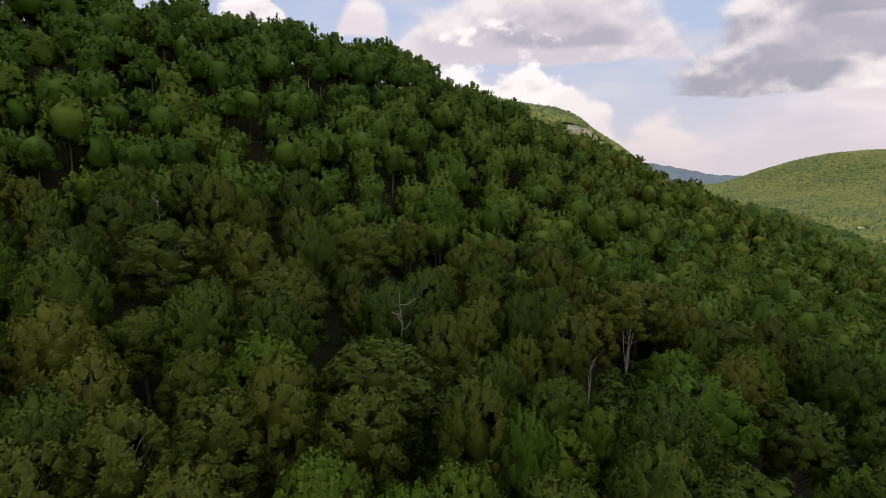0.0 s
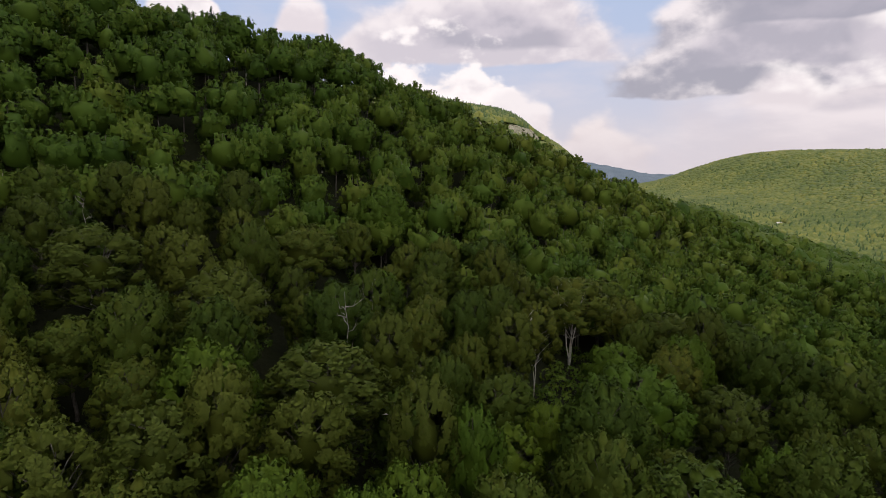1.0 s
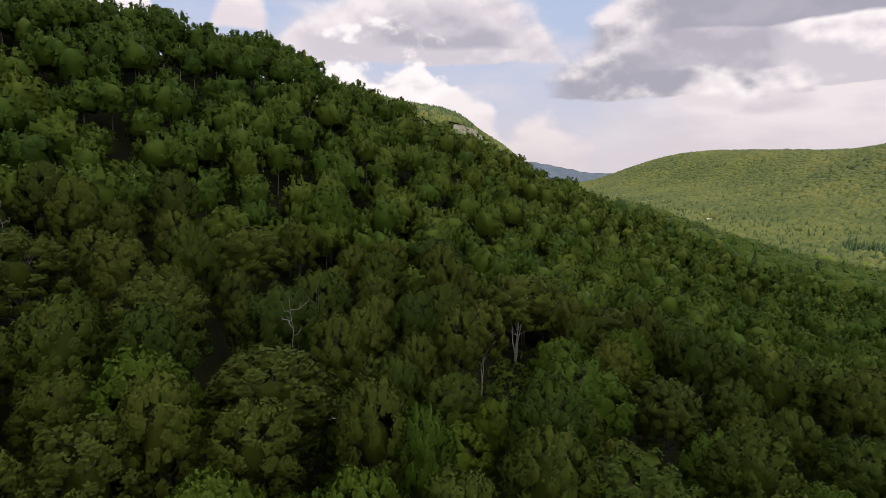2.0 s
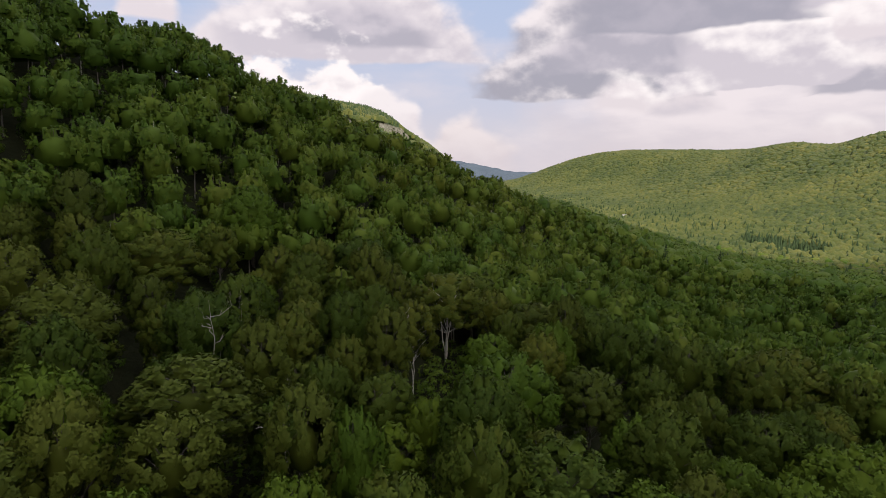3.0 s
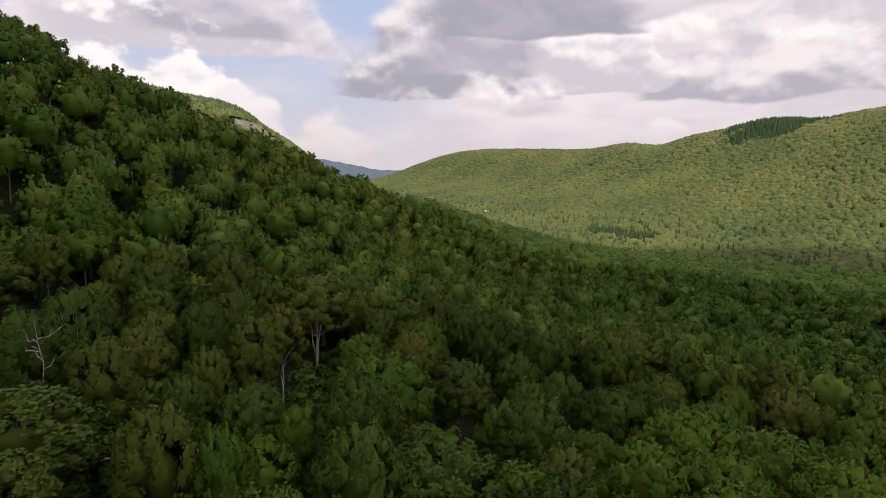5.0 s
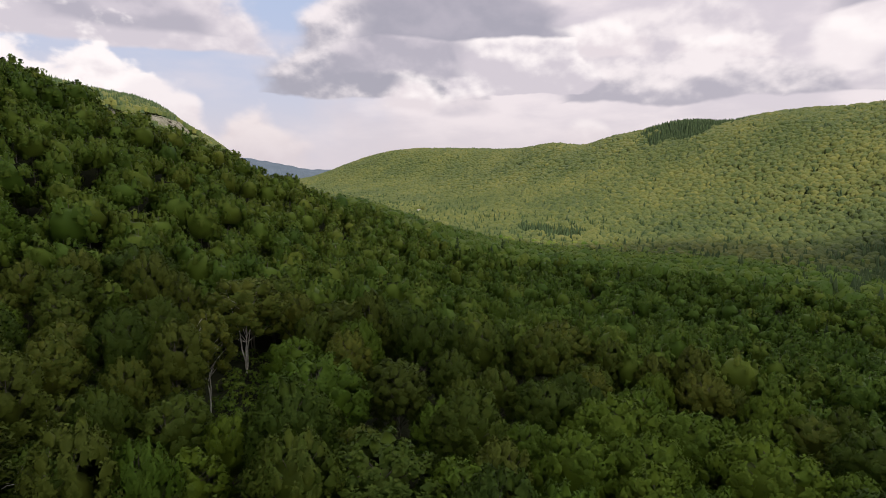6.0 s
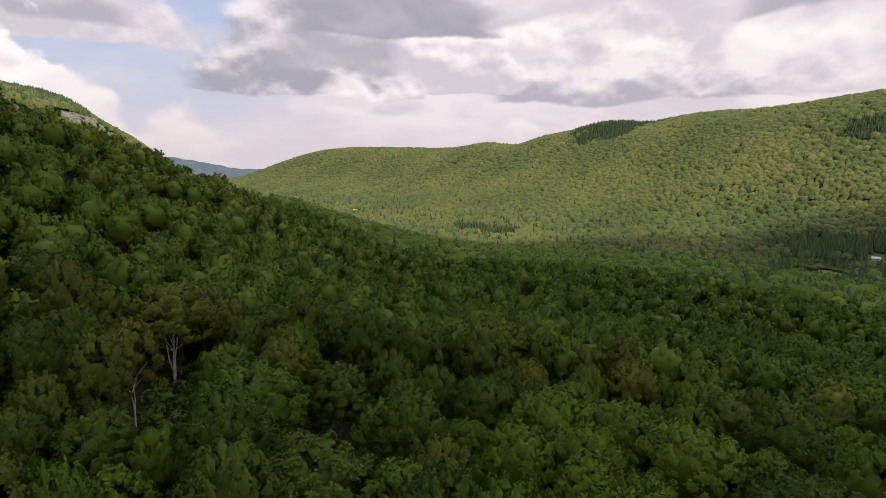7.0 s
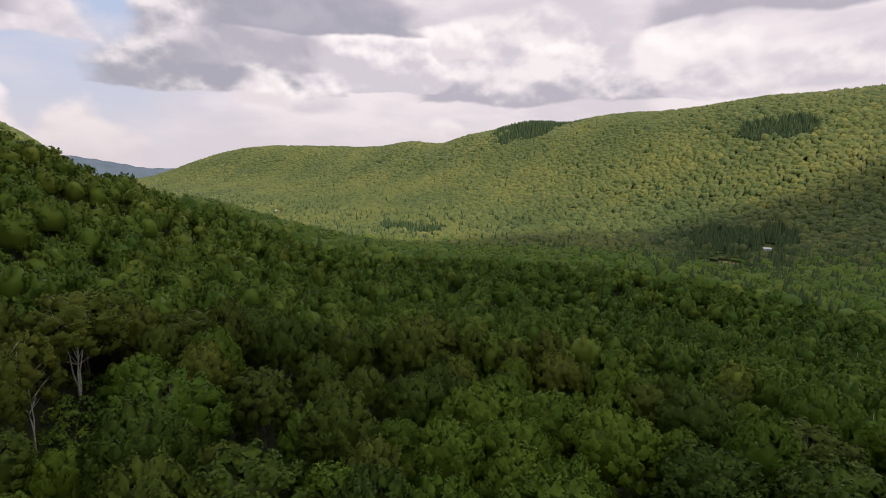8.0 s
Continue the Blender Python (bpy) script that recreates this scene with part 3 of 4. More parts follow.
def tree_tint(rng, x, y):
    """Lighter and darker trees; deeper cloud shade to the east is put into the tint."""
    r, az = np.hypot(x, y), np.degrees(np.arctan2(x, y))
    cloud_shade = 0.3 * np.interp(az, (60, 80), (0, 1)) * np.interp(r, (880, 980), (1, 0))
    return np.clip(-cloud_shade + 0.17 + 0.6 * stand(x, y) + rng.normal(size=len(x)) * 0.22, 0, 1)


def polar(x, y):
    return np.hypot(x, y), np.degrees(np.arctan2(x, y))


def conifers(x, y):
    """Where dark spruce stand: along the valley bottom, on two knolls of the far hill and on the rim of the flat mountain."""
    r, az = polar(x, y)
    chance = np.abs(np.sin(x * 12.9898 + y * 78.233) * 43758.5453) % 1.0
    uneven = 0.3 * np.sin(x * 0.061 + 1) + 0.3 * np.sin(y * 0.083) + 0.5 * chance
    dark = ((az - 63.4) / 3.9) ** 2 + ((r - 1430) / 110) ** 2 + uneven < 1.4
    dark |= (((az - 85.5) / 3.6) ** 2 + ((r - 1085) / 45) ** 2 + uneven < 0.9)
    dark |= (((az - 83.5) / 6.5) ** 2 + ((r - 812) / 42) ** 2 + uneven < 1.05)
    dark |= ((az - 50.5) / 4.2) ** 2 + ((r - 850) / 60) ** 2 + 1.6 * uneven < 0.9
    dark |= ((az - 64.0) / 3.0) ** 2 + ((r - 700) / 50) ** 2 + 1.6 * uneven < 0.9
    rim = np.hypot(x + 150, y - 1250)
    dark |= (rim > 360) & (rim < 446) & (az < 25) & (chance < 0.45)
    low = ground_z(x, y) < 14
    return dark | (low & (chance < 0.11)) | (chance < 0.015) | ((az > 74) & (r > 330) & (r < 790) & (chance < 0.22))


def clear_of(x, y):
    """Open ground: the meadow and its shed, the house down the valley, the foot of the cliff."""
    r, az = polar(x, y)
    gone = ((r - 705) / 40) ** 2 + ((az - 81.9) / 2.3) ** 2 < 1
    gone |= (np.abs(az - 85.7) < 0.75) & (r > 755) & (r < 803)
    gone |= (np.abs(az - 37.1) < 0.7) & (r > 1095) & (r < 1195)
    d, turn = np.hypot(x + 150, y - 1250), np.degrees(np.arctan2(y - 1250, x + 150))
    gone |= (d > 443) & (d < 496) & (turn > -44) & (turn < -18)
    gone |= (d > 443) & (d < 484) & (turn > -60) & (turn < -49)
    return gone


def low_growth(x, y):
    """Young growth on the valley floor before the meadow."""
    r, az = polar(x, y)
    return 1 - 0.62 * np.exp(-((az - 83) / 4.5) ** 2) * ((r > 580) & (r < 770))


def middle_woods(x, y, name, lob, leaves, size):
    m = len(x)
    # broader crowns on the steep slope, slimmer and more uneven ones towards the valley
    slim = np.interp(polar(x, y)[1], (15, 45), (1.0, 0.9))
    wide = rng.uniform(6.2, 11.6, m) * slim
    tall = rng.uniform(9.0, 17.0, m) + (wide - 8.0) * 0.7
    tint = tree_tint(rng, x, y)
    low = tall * 0.34
    cen = np.stack([x, y, ground_z(x, y) + low + (tall - low) * 0.44], -1)
    half = np.stack([wide * 0.5, wide * 0.5, (tall - low) * 0.5], -1)
    # upright tufts over the crown, leaves over the tufts
    d = unit(rng.normal(size=(m, lob, 3)) + np.array([0, 0, 0.45]))
    d[..., 2] = np.maximum(d[..., 2], -0.55)
    rad = wide[:, None] * rng.uniform(0.08, 0.15, (m, lob))
    lc = cen[:, None] + d * half[:, None] * rng.uniform(0.76, 1.0, (m, lob, 1)) - rad[..., None] * np.array([0, 0, 0.8])
    which = rng.integers(0, lob, (m, leaves))
    place, way = flames(rng, np.take_along_axis(rad, which, 1).ravel(), np.take_along_axis(d, which[..., None], 1).reshape(-1, 3), 0.72)
    spot = np.take_along_axis(lc, which[..., None], 1) + place.reshape(m, leaves, 3)
    face = unit(unit((spot - cen[:, None] - np.array([0, 0, 0.4])) / half[:, None] ** 1.5) + way.reshape(m, leaves, 3) * 0.55)
    v2, f2, nn = blades(rng, spot.reshape(-1, 3), face.reshape(-1, 3), size, 0.6)
    vt, ft, wt, each = tufts(rng, lc.reshape(-1, 3), rad.ravel(), 2, 5, None, 0.72)
    nt = vt.reshape(m, -1, 3) - cen[:, None] - np.array([0, 0, 0.4])
    nt = unit(unit(nt / half[:, None] ** 1.5).reshape(-1, 3) * 1.5 + wt)
    v3, f3, per = lumps(rng, cen - np.array([0, 0, 0.6]), half * 0.70, 4, 8, 0.09)
    n3 = v3.reshape(m, -1, 3) - cen[:, None] - np.array([0, 0, 0.4])
    n3 = unit(n3 / half[:, None] ** 1.5).reshape(-1, 3)
    ob = new(name, mesh_of(name, np.concatenate([v2, vt, v3]), [f2, ft + len(v2), f3 + len(v2) + len(vt)], WOODS,
                           np.concatenate([np.repeat(tint, leaves), np.repeat(tint, each * lob), np.repeat(tint, per)]),
                           smooth=True, normals=np.concatenate([nn, nt, n3])))
    # stems under the crowns
    pale = rng.random(m) < 0.07
    foot, lean = ground_z(x, y), rng.normal(size=(m, 2)) * 0.5
    for mat, pick, said in ((BARK, ~pale, "grey-brown trunks of the hillside forest"), (BIRCH_BARK, pale, "pale birch trunks among the forest")):
        k = int(pick.sum())
        ring = np.linspace(0, 2 * math.pi, 5, endpoint=False)
        rows = []
        for part_of, girth in ((-0.06, 0.19), (0.45, 0.13), (0.9, 0.04)):
            px = x[pick] + lean[pick, 0] * max(part_of, 0)
            py = y[pick] + lean[pick, 1] * max(part_of, 0)
            pz = foot[pick] + tall[pick] * part_of
            rows.append(np.stack([px[:, None] + girth * np.cos(ring), py[:, None] + girth * np.sin(ring), np.repeat(pz[:, None], 5, 1)], -1))
        v = np.concatenate(rows, 1)
        i, j = np.meshgrid(np.arange(2), np.arange(5), indexing="ij")
        q = np.stack([i * 5 + j, i * 5 + (j + 1) % 5, i * 5 + 5 + (j + 1) % 5, i * 5 + 5 + j], -1).reshape(-1, 4)
        faces = (q[None] + (np.arange(k) * 15)[:, None, None]).reshape(-1, 4)
        stems = new("tree_trunks", mesh_of("tree_trunks", v.reshape(-1, 3), [faces], mat, smooth=True))
        tagged(stems, said, "trunks", kind="stuff")
    return tagged(ob, "dense green deciduous forest on the hillside", "forest", kind="stuff")


def far_woods(x, y, name, rings, sides, wide, label, mat, rough=0.16, lobes=1, leafy=0, deep=0.25, broad=0.70):
    m = len(x)
    tall = rng.uniform(11.5, 15.5, m) * low_growth(x, y)
    w = wide * rng.uniform(0.7, 1.35, m)
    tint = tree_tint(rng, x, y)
    cen = np.stack([x, y, ground_z(x, y) + tall * (1 - deep)], -1)
    half = np.stack([w * broad, w * broad, tall * deep], -1)
    vs, fs, ts, ns, at = [], [], [], [], 0
    for lobe in range(lobes):
        c, h = cen, half
        if lobe:
            c = cen + rng.normal(size=(m, 3)) * half * np.array([0.55, 0.55, 0.25]) + np.array([0, 0, 0.8])
            h = half * rng.uniform(0.45, 0.7, (m, 1))
        v, f, per = lumps(rng, c, h, rings, sides, rough)
        vs.append(v)
        fs.append(f + at)
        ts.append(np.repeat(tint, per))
        ns.append(unit(unit((v.reshape(m, -1, 3) - c[:, None]) / h[:, None] ** 1.5) + np.array([0, 0, 1.2])).reshape(-1, 3))
        at += len(v)
    if leafy:
        d = unit(rng.normal(size=(m, leafy, 3)) + np.array([0, 0, 0.55]))
        spot = cen[:, None] + d * half[:, None] * rng.uniform(0.9, 1.18, (m, leafy, 1))
        v, f, nn = blades(rng, spot.reshape(-1, 3), d.reshape(-1, 3), 0.95, 0.9)
        ns.append(nn)
        vs.append(v)
        fs.append(f + at)
        ts.append(np.repeat(tint, leafy))
    ob = new(name, mesh_of(name, np.concatenate(vs), [np.concatenate(fs)], mat, np.concatenate(ts), smooth=True, normals=np.concatenate(ns)))
    return tagged(ob, label, "forest", kind="stuff")


def spaced(gap, low, high, az_low, az_high, spare=0.0):
    x, y = spots(rng, gap, low, high, az_low, az_high)
    ok = seen_from_air(x, y, 17) | (rng.random(len(x)) < spare)
    return x[ok], y[ok]


middle_woods(*spaced(8.0, NEAR - 3, 200.0, -58, 108, 0.5), "forest", 38, 480, 0.58)
middle_woods(*spaced(8.6, 200.0, 335.0, -58, 108, 0.3), "forest", 24, 190, 0.85)


def spruce_woods(x, y, name):
    """Pointed dark trees: three skirts each."""
    m = len(x)
    tall = rng.uniform(12.0, 19.0, m)
    z = ground_z(x, y)
    tint = rng.random(m)
    ring = np.linspace(0, 2 * math.pi, 6, endpoint=False)
    vs, fs, ts = [], [], []
    for c, (low, high, wide) in enumerate(((0.12, 0.55, 0.19), (0.36, 0.78, 0.145), (0.62, 1.0, 0.10))):
        rad = (tall * wide)[:, None] * rng.uniform(0.75, 1.2, (m, 6))
        foot = np.stack([x[:, None] + rad * np.cos(ring), y[:, None] + rad * np.sin(ring), (z + tall * low)[:, None] + rng.normal(size=(m, 6)) * 0.3], -1)
        tip = np.stack([x, y, z + tall * high], -1)[:, None]
        vs.append(np.concatenate([foot, tip], 1).reshape(-1, 3))
        j = np.arange(6)
        f = np.stack([j, (j + 1) % 6, np.full(6, 6)], -1)
        fs.append((f[None] + (np.arange(m) * 7)[:, None, None]).reshape(-1, 3) + c * m * 7)
        ts.append(np.repeat(tint, 6))
    ob = new(name, mesh_of(name, np.concatenate(vs), [np.concatenate(fs)], HAZED_SPRUCE, np.concatenate(ts)))
    return tagged(ob, "dark spruce stands among the lighter woods", "forest", kind="stuff")


dark_x, dark_y = [], []


def broadleaf(gap, low, high, az_low, az_high, wide, lobes, share, label, leafy=0, deep=0.25, broad=0.70):
    """Woods of one belt; share: how many of its trees have leaves with haze in their colour at its start and end."""
    x, y = spaced(gap, low, high, az_low, az_high)
    ok = ~clear_of(x, y)
    x, y = x[ok], y[ok]
    dark = conifers(x, y)
    dark_x.append(x[dark])
    dark_y.append(y[dark])
    x, y = x[~dark], y[~dark]
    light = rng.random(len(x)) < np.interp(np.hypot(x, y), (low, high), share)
    for mat, pick in ((WOODS, ~light), (HAZED_LEAVES, light)):
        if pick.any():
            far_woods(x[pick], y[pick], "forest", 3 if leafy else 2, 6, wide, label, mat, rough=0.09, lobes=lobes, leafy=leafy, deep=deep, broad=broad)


broadleaf(7.6, 335.0, 480.0, -45, 108, 8.2, 2, (0.0, 0.0), "dense green deciduous forest in the valley", leafy=90, deep=0.42, broad=0.56)
broadleaf(7.5, 480.0, 660.0, -45, 108, 8.4, 2, (0.0, 0.0), "dense green deciduous forest in the valley", leafy=50, deep=0.42, broad=0.58)
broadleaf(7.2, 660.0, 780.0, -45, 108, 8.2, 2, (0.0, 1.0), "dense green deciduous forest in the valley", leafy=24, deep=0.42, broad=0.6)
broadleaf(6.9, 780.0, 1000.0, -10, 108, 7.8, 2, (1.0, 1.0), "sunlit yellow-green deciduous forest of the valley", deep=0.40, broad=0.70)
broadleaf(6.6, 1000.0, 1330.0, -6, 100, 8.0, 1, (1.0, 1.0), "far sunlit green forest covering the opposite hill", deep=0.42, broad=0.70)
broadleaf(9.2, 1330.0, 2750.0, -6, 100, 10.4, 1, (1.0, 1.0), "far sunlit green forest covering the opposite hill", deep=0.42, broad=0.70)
dark_x, dark_y = np.concatenate(dark_x), np.concatenate(dark_y)
spruce_woods(np.concatenate([dark_x, dark_x + 3.9]), np.concatenate([dark_y, dark_y + 3.1]), "spruce_forest")

# woods behind the drone and on hidden ground, thinner
x, y = spots(rng, 9.0, 16.0, 230.0, -180, 180)
az = np.degrees(np.arctan2(x, y))
ok = (az > 108) | (az < -62)
far_woods(x[ok], y[ok], "forest", 3, 6, 9.5, "green forest on the slope behind", WOODS)


# ---- the cloud over the near slope ----
def cloud_bank():
    mat, n = material("cloud")
    thin = n.add("ShaderNodeBsdfTranslucent")
    n.wire((0.95, 0.95, 0.95, 1), thin.inputs[0])
    soft = n.add("ShaderNodeBsdfDiffuse")
    n.wire((0.9, 0.9, 0.9, 1), soft.inputs[0])
    out = n.add("ShaderNodeMixShader")
    n.wire(0.86, out.inputs[0])
    n.wire(soft.outputs[0], out.inputs[1])
    n.wire(thin.outputs[0], out.inputs[2])
    n.wire(out.outputs[0], n.add("ShaderNodeOutputMaterial").inputs[0])
    up = 860.0
    cx, cy = TO_SUN.x / TO_SUN.z * up, TO_SUN.y / TO_SUN.z * up
    sides, rings = 96, 10
    b = np.linspace(0, 2 * math.pi, sides, endpoint=False)
    az = np.degrees(np.arctan2(np.cos(b), np.sin(b)))
    reach = np.interp(az, (-180, -10, 40, 54, 61, 67, 80, 84, 90, 100, 130, 180), (745, 690, 720, 715, 800, 825, 848, 890, 960, 1000, 900, 745))
    reach = reach + 14 * np.sin(b * 7 + 1) + 12 * np.sin(b * 17) + 9 * np.sin(b * 31 + 2)
    verts = []
    for i in range(1, rings + 1):
        f = i / rings
        r = reach * math.sin(f * math.pi / 2)
        bulge = 190 * math.cos(f * math.pi / 2) ** 0.8
        lump = 1 + 0.25 * np.sin(b * 5 + i) * np.sin(i * 1.7 + b * 3)
        verts.append(np.stack([cx + r * np.cos(b), cy + r * np.sin(b), up + bulge * lump], -1))
    v = np.concatenate(verts)
    i, j = np.meshgrid(np.arange(rings - 1), np.arange(sides), indexing="ij")
    jn = (j + 1) % sides
    q = np.stack([i * sides + j, (i + 1) * sides + j, (i + 1) * sides + jn, i * sides + jn], -1).reshape(-1, 4)
    cap = np.arange(sides)[None]
    ob = new("cloud", mesh_of("cloud", v, [q, cap], mat, smooth=True))
    return tagged(ob, "white fair-weather cloud that shades the near slope", "cloud", kind="structure")


cloud_bank()


# ---- undergrowth in the gaps between the near trees ----
def undergrowth():
    x, y = spots(rng, 2.7, 16.0, NEAR + 4, -52, 104)
    keep = rng.random(len(x)) < 0.22
    for tx, ty, _, _ in taken[taken[:, 3] > 0]:
        r = math.hypot(tx, ty)
        along, off = (x * tx + y * ty) / r, np.abs(x * ty - y * tx) / r
        keep |= (r - along > 2) & (r - along < 36) & (off < 5)
    x, y = x[keep], y[keep]
    m = len(x)
    high = rng.uniform(0.8, 3.6, m)
    cen = np.stack([x, y, ground_z(x, y) + high * 0.4], -1)
    half = np.stack([rng.uniform(0.8, 1.6, m), rng.uniform(0.8, 1.6, m), high * 0.55], -1)
    each = 44
    d = unit(rng.normal(size=(m, each, 3)) + np.array([0, 0, 0.5]))
    spot = cen[:, None] + d * half[:, None] * rng.uniform(0.8, 1.2, (m, each, 1))
    v, f, _ = blades(rng, spot.reshape(-1, 3), (d + np.array([0, 0, 0.4])).reshape(-1, 3), 0.55, 0.8)
    tint = np.clip(rng.normal(0.45, 0.2, m), 0, 1)
    ob = new("undergrowth", mesh_of("undergrowth", v, [f], WOODS, np.repeat(tint, each)))
    tagged(ob, "leafy green saplings and shrubs between the trees", "shrubs", kind="stuff")


undergrowth()


# ---- dead trees ----
def dead_tree(px, py, high, seed, lean):
    r = np.random.default_rng(seed)
    thing = tagged(new("dead_tree"), "bleached dead tree with bare crooked branches", "tree", "dead trees of the slope")
    hs = np.linspace(-1, high, 9)
    t = np.clip(hs / high, 0, 1)
    path = np.stack([lean * t ** 1.4 * 2 + 0.2 * np.sin(hs * 1.1 + seed), 0.25 * np.sin(hs * 0.8), hs], -1)
    v, f = tube(path, 0.12 * (1.12 - t), 7)
    trunk = part("trunk", mesh_of("trunk", v, [f], DEAD_WOOD, smooth=True), thing)
    for c in range(6):
        k = r.uniform(0.5, 0.97)
        start = np.array([np.interp(k, t, path[:, n]) for n in range(3)])
        a, out = r.uniform(0, 6.28), r.uniform(1.2, 3.0) * (1.25 - k * 0.5)
        way = np.array([math.cos(a), math.sin(a), r.uniform(0.25, 0.9)])
        pts = [start, start + way * out * 0.4 + r.normal(size=3) * 0.12, start + way * out * 0.75 + r.normal(size=3) * 0.2, start + way * out + (0, 0, 0.3)]
        pieces = [tube(pts, [0.05, 0.035, 0.022, 0.008], 5)]
        for q in (1, 2):
            fork = unit(way + r.normal(size=3) * 0.7) * out * 0.4
            pieces.append(tube([pts[q], pts[q] + fork * 0.6 + (0, 0, 0.1), pts[q] + fork], [0.035, 0.025, 0.008], 4))
        v, f = join(pieces)
        part("branch", mesh_of("branch", v, f, DEAD_WOOD, smooth=True), trunk)
    thing.matrix_basis = pose(px, py, float(ground_z(px, py)) - 0.2)
    return thing


for c, (px, py, high, lean) in enumerate([(0.6, 46.5, 15.8, 0.5), (-5.6, 66.0, 17.0, -0.3), (-46.0, 84.0, 16.5, 0.2), (-22.0, 92.0, 17.0, 0.1)]):
    dead_tree(px, py, high, 5 + c, lean)


# ---- pointed spruces of the valley side ----
def spruce_tree(px, py, high, seed):
    r = np.random.default_rng(seed)
    thing = tagged(new("spruce_tree"), "dark pointed spruce rising among lighter trees", "tree", "spruces of the valley side")
    v, f = tube([(0, 0, -1), (0, 0, high * 0.5), (0, 0, high * 0.97)], [0.22, 0.13, 0.03], 6)
    part("trunk", mesh_of("trunk", v, [f], BARK, smooth=True), thing)
    m = 900
    h = 0.12 + 0.88 * (1 - np.sqrt(r.random(m)))
    rad = high * 0.17 * (1 - h) ** 0.85 * (0.75 + 0.35 * np.abs(np.sin(h * 34))) * r.uniform(0.6, 1.1, m) + 0.08
    a = r.uniform(0, 6.283, m)
    spot = np.stack([rad * np.cos(a), rad * np.sin(a), h * high - rad * 0.25], -1)
    v, f, _ = blades(r, spot, np.stack([np.cos(a), np.sin(a), np.full(m, 0.7)], -1), 0.55, 1.0)
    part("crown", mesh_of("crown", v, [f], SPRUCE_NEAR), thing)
    thing.matrix_basis = pose(px, py, float(ground_z(px, py)) - 0.2)


for c, (az, r, high) in enumerate([(41.2, 330, 19), (43.5, 345, 15), (46.0, 380, 18), (58, 300, 16), (71, 330, 17), (76, 250, 14), (-17.2, 196, 17)]):
    spruce_tree(r * math.sin(radians(az)), r * math.cos(radians(az)), high, 90 + c)


# ---- meadow, shed and house on the valley floor ----
def meadow():
    rows = []
    for r in np.linspace(662, 748, 12):
        half = 2.4 * math.sqrt(max(0.05, 1 - ((r - 705) / 46) ** 2))
        az = np.radians(np.linspace(81.9 - half, 81.9 + half, 12) + 0.15 * np.sin(r))
        rows.append(np.stack([r * np.sin(az), r * np.cos(az), ground_z(r * np.sin(az), r * np.cos(az)) + 0.6], -1))
    i, j = np.meshgrid(np.arange(11), np.arange(11), indexing="ij")
    q = np.stack([i * 12 + j, i * 12 + j + 1, i * 12 + j + 13, i * 12 + j + 12], -1).reshape(-1, 4)
    tagged(new("meadow", mesh_of("meadow", np.concatenate(rows), [q], GRASS, smooth=True)), "small dry tan meadow on the valley floor", "meadow", kind="structure")


def block(x0, y0, z0, x1, y1, z1):
    v = np.array([(x, y, z) for z in (z0, z1) for y in (y0, y1) for x in (x0, x1)], float)
    return v, np.array([(0, 2, 3, 1), (4, 5, 7, 6), (0, 1, 5, 4), (2, 6, 7, 3), (0, 4, 6, 2), (1, 3, 7, 5)])


def plain(name, colour, rough):
    mat, n = material(name)
    place = n.add("ShaderNodeNewGeometry").outputs["Position"]
    shade = n.add("ShaderNodeBsdfPrincipled")
    n.wire(n.mix(n.noise(place, 0.8, 4.0, 0.6), colour, tuple(c * 0.75 for c in colour)), shade.inputs["Base Color"])
    n.wire(rough, shade.inputs["Roughness"])
    n.wire(shade.outputs[0], n.add("ShaderNodeOutputMaterial").inputs[0])
    return mat


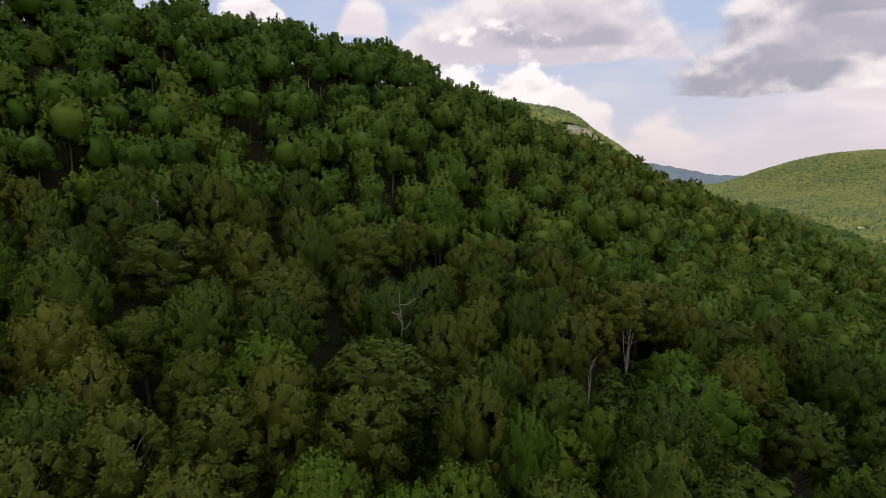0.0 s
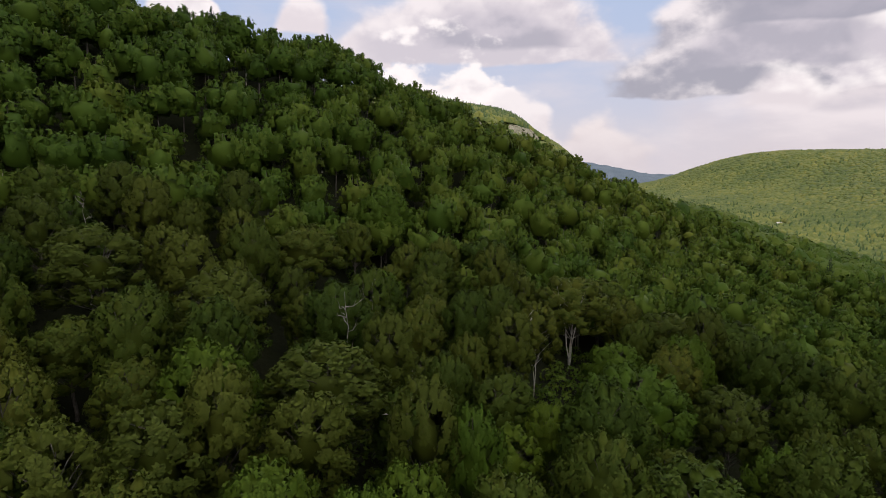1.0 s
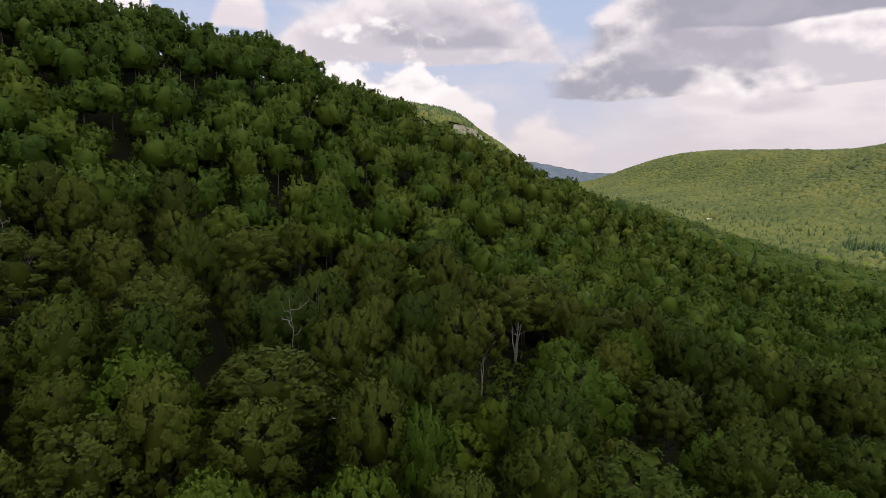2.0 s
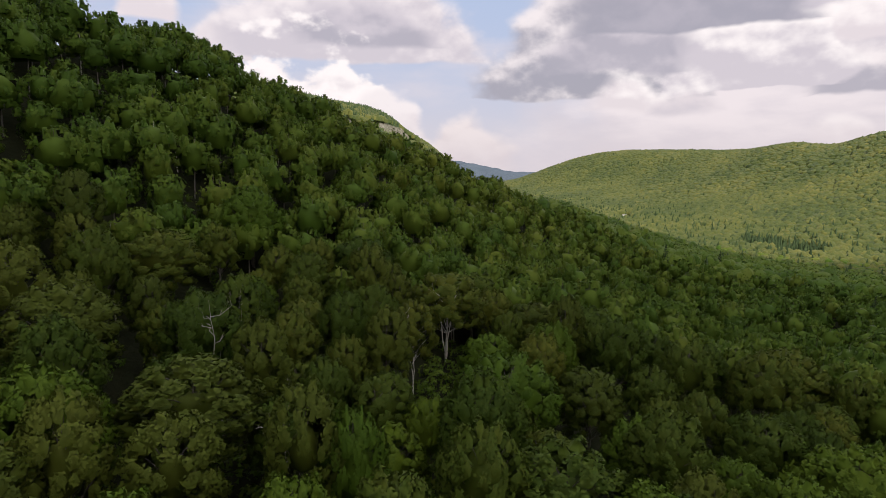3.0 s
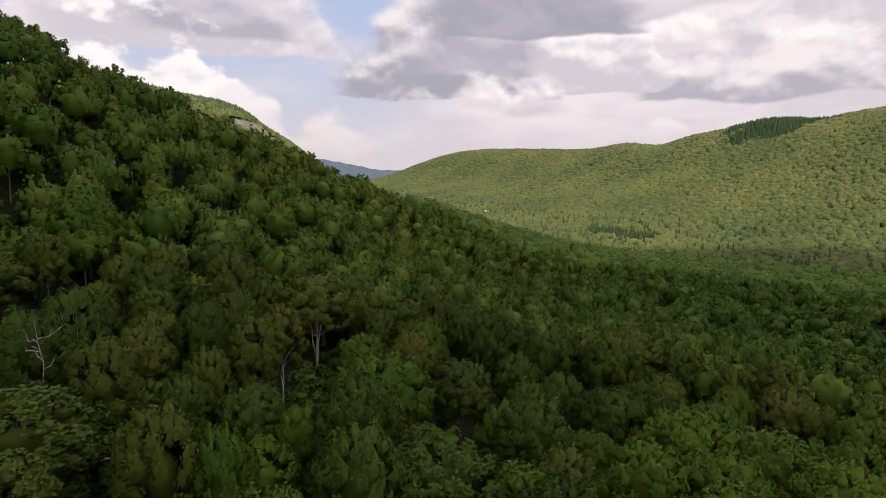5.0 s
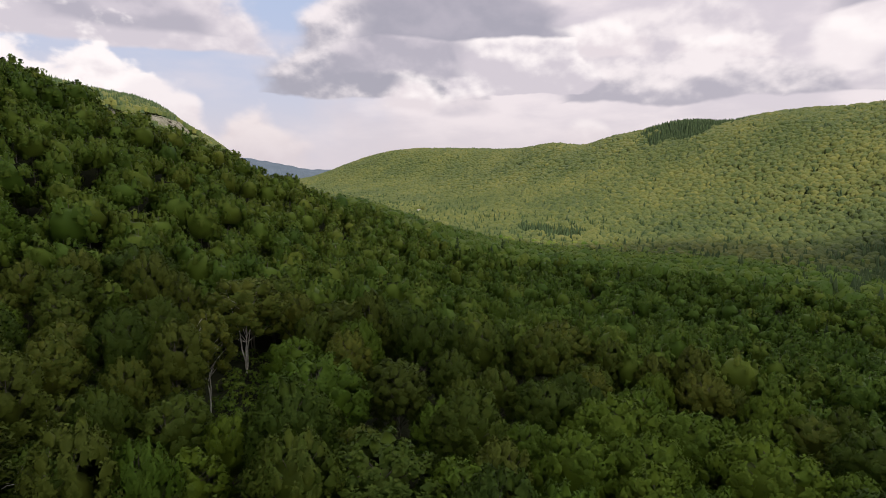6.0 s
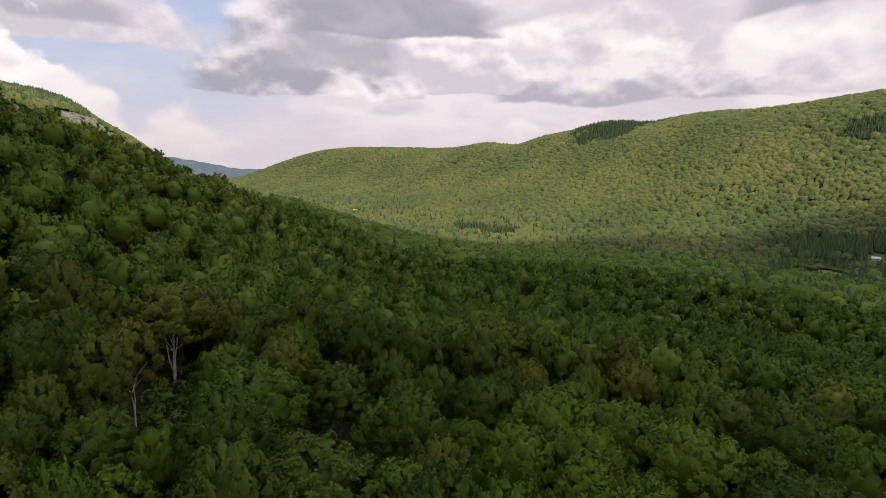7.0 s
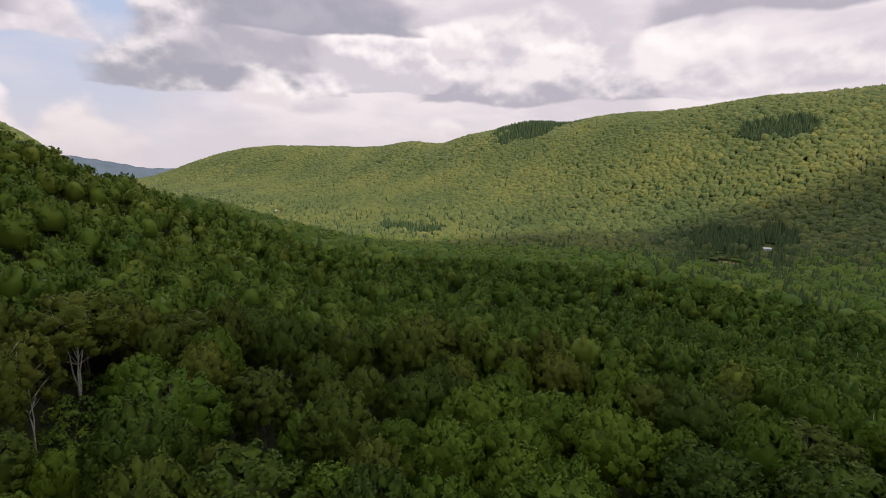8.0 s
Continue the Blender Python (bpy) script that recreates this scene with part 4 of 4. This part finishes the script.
def small_house(name, az, r, long, deep, high, wall, roof, label):
    thing = tagged(new(name), label, "building")
    v, f = block(-long / 2, -deep / 2, -1.5, long / 2, deep / 2, high)
    part("wall", mesh_of("wall", v, [f], wall), thing)
    a, e, top = long / 2 + 0.5, deep / 2 + 0.5, high + deep * 0.32
    v = np.array([(-a, -e, high - 0.2), (a, -e, high - 0.2), (a, 0, top), (-a, 0, top), (a, e, high - 0.2), (-a, e, high - 0.2),
                  (-a, -e, high + 0.02), (a, -e, high + 0.02), (a, 0, top + 0.22), (-a, 0, top + 0.22), (a, e, high + 0.02), (-a, e, high + 0.02)])
    f = np.array([(6, 7, 8, 9), (9, 8, 10, 11), (0, 3, 2, 1), (3, 5, 4, 2), (0, 1, 7, 6), (5, 11, 10, 4), (0, 6, 9, 3), (3, 9, 11, 5), (1, 2, 8, 7), (2, 4, 10, 8)])
    part("roof", mesh_of("roof", v, [f], roof), thing)
    for c in (-0.28, 0.22):
        v, f = block(long * c - 0.6, -deep / 2 - 0.06, 1.0, long * c + 0.6, -deep / 2 + 0.02, 2.3)
        part("window", mesh_of("window", v, [f], WINDOW), thing)
    v, f = block(-0.5, -deep / 2 - 0.06, 0.0, 0.5, -deep / 2 + 0.02, 2.1)
    part("door", mesh_of("door", v, [f], WINDOW), thing)
    px, py = r * math.sin(radians(az)), r * math.cos(radians(az))
    thing.matrix_basis = pose(px, py, float(ground_z(px, py)) + 0.3, 0, 0, -az + 14)


meadow()
WINDOW = plain("dark_window", (0.05, 0.055, 0.06), 0.2)
PALE_ROOF = plain("pale_metal_roof", (0.62, 0.64, 0.66), 0.45)
GREY_WALL = plain("grey_boards", (0.42, 0.41, 0.39), 0.8)
small_house("shed", 85.5, 790, 8, 5, 1.9, GREY_WALL, PALE_ROOF, "low grey shed with pale metal roof beside the meadow")
small_house("house", 37.1, 1185, 8, 6, 3.2, GREY_WALL, GREY_WALL, "small pale grey house among trees down the valley")


# ---- the cliff under the rim of the flat mountain ----
def cliff(name, turn_low, turn_high, low, high, label):
    turns = np.linspace(turn_low, turn_high, 70)
    r = np.random.default_rng(int(turn_high + 200))
    rows = []
    for k in np.linspace(0, 1, 11):
        d = low + (high - low) * (1 - k) + r.normal(size=70) * 1.3 + 2.5 * np.sin(turns * 3.1) + 1.5 * np.sin(turns * 7.7)
        a = np.radians(turns)
        top = ground_z(-150 + (low - 5) * np.cos(a), 1250 + (low - 5) * np.sin(a)) + 1.0
        foot = ground_z(-150 + (high + 3) * np.cos(a), 1250 + (high + 3) * np.sin(a)) - 2.0
        rows.append(np.stack([-150 + d * np.cos(a), 1250 + d * np.sin(a), foot + (top - foot) * k ** 0.8 + r.normal(size=70) * 0.6 * (k < 1)], -1))
    i, j = np.meshgrid(np.arange(10), np.arange(69), indexing="ij")
    q = np.stack([i * 70 + j, i * 70 + j + 1, i * 70 + j + 71, i * 70 + j + 70], -1).reshape(-1, 4)
    tagged(new(name, mesh_of(name, np.concatenate(rows), [q], CLIFF_ROCK)), label, "cliff", kind="structure")


cliff("cliff", -43, -19, 447, 468, "pale bare rock cliff under a wooded rim")
cliff("cliff", -59, -50, 449, 458, "small pale rock outcrop in the mountain woods")
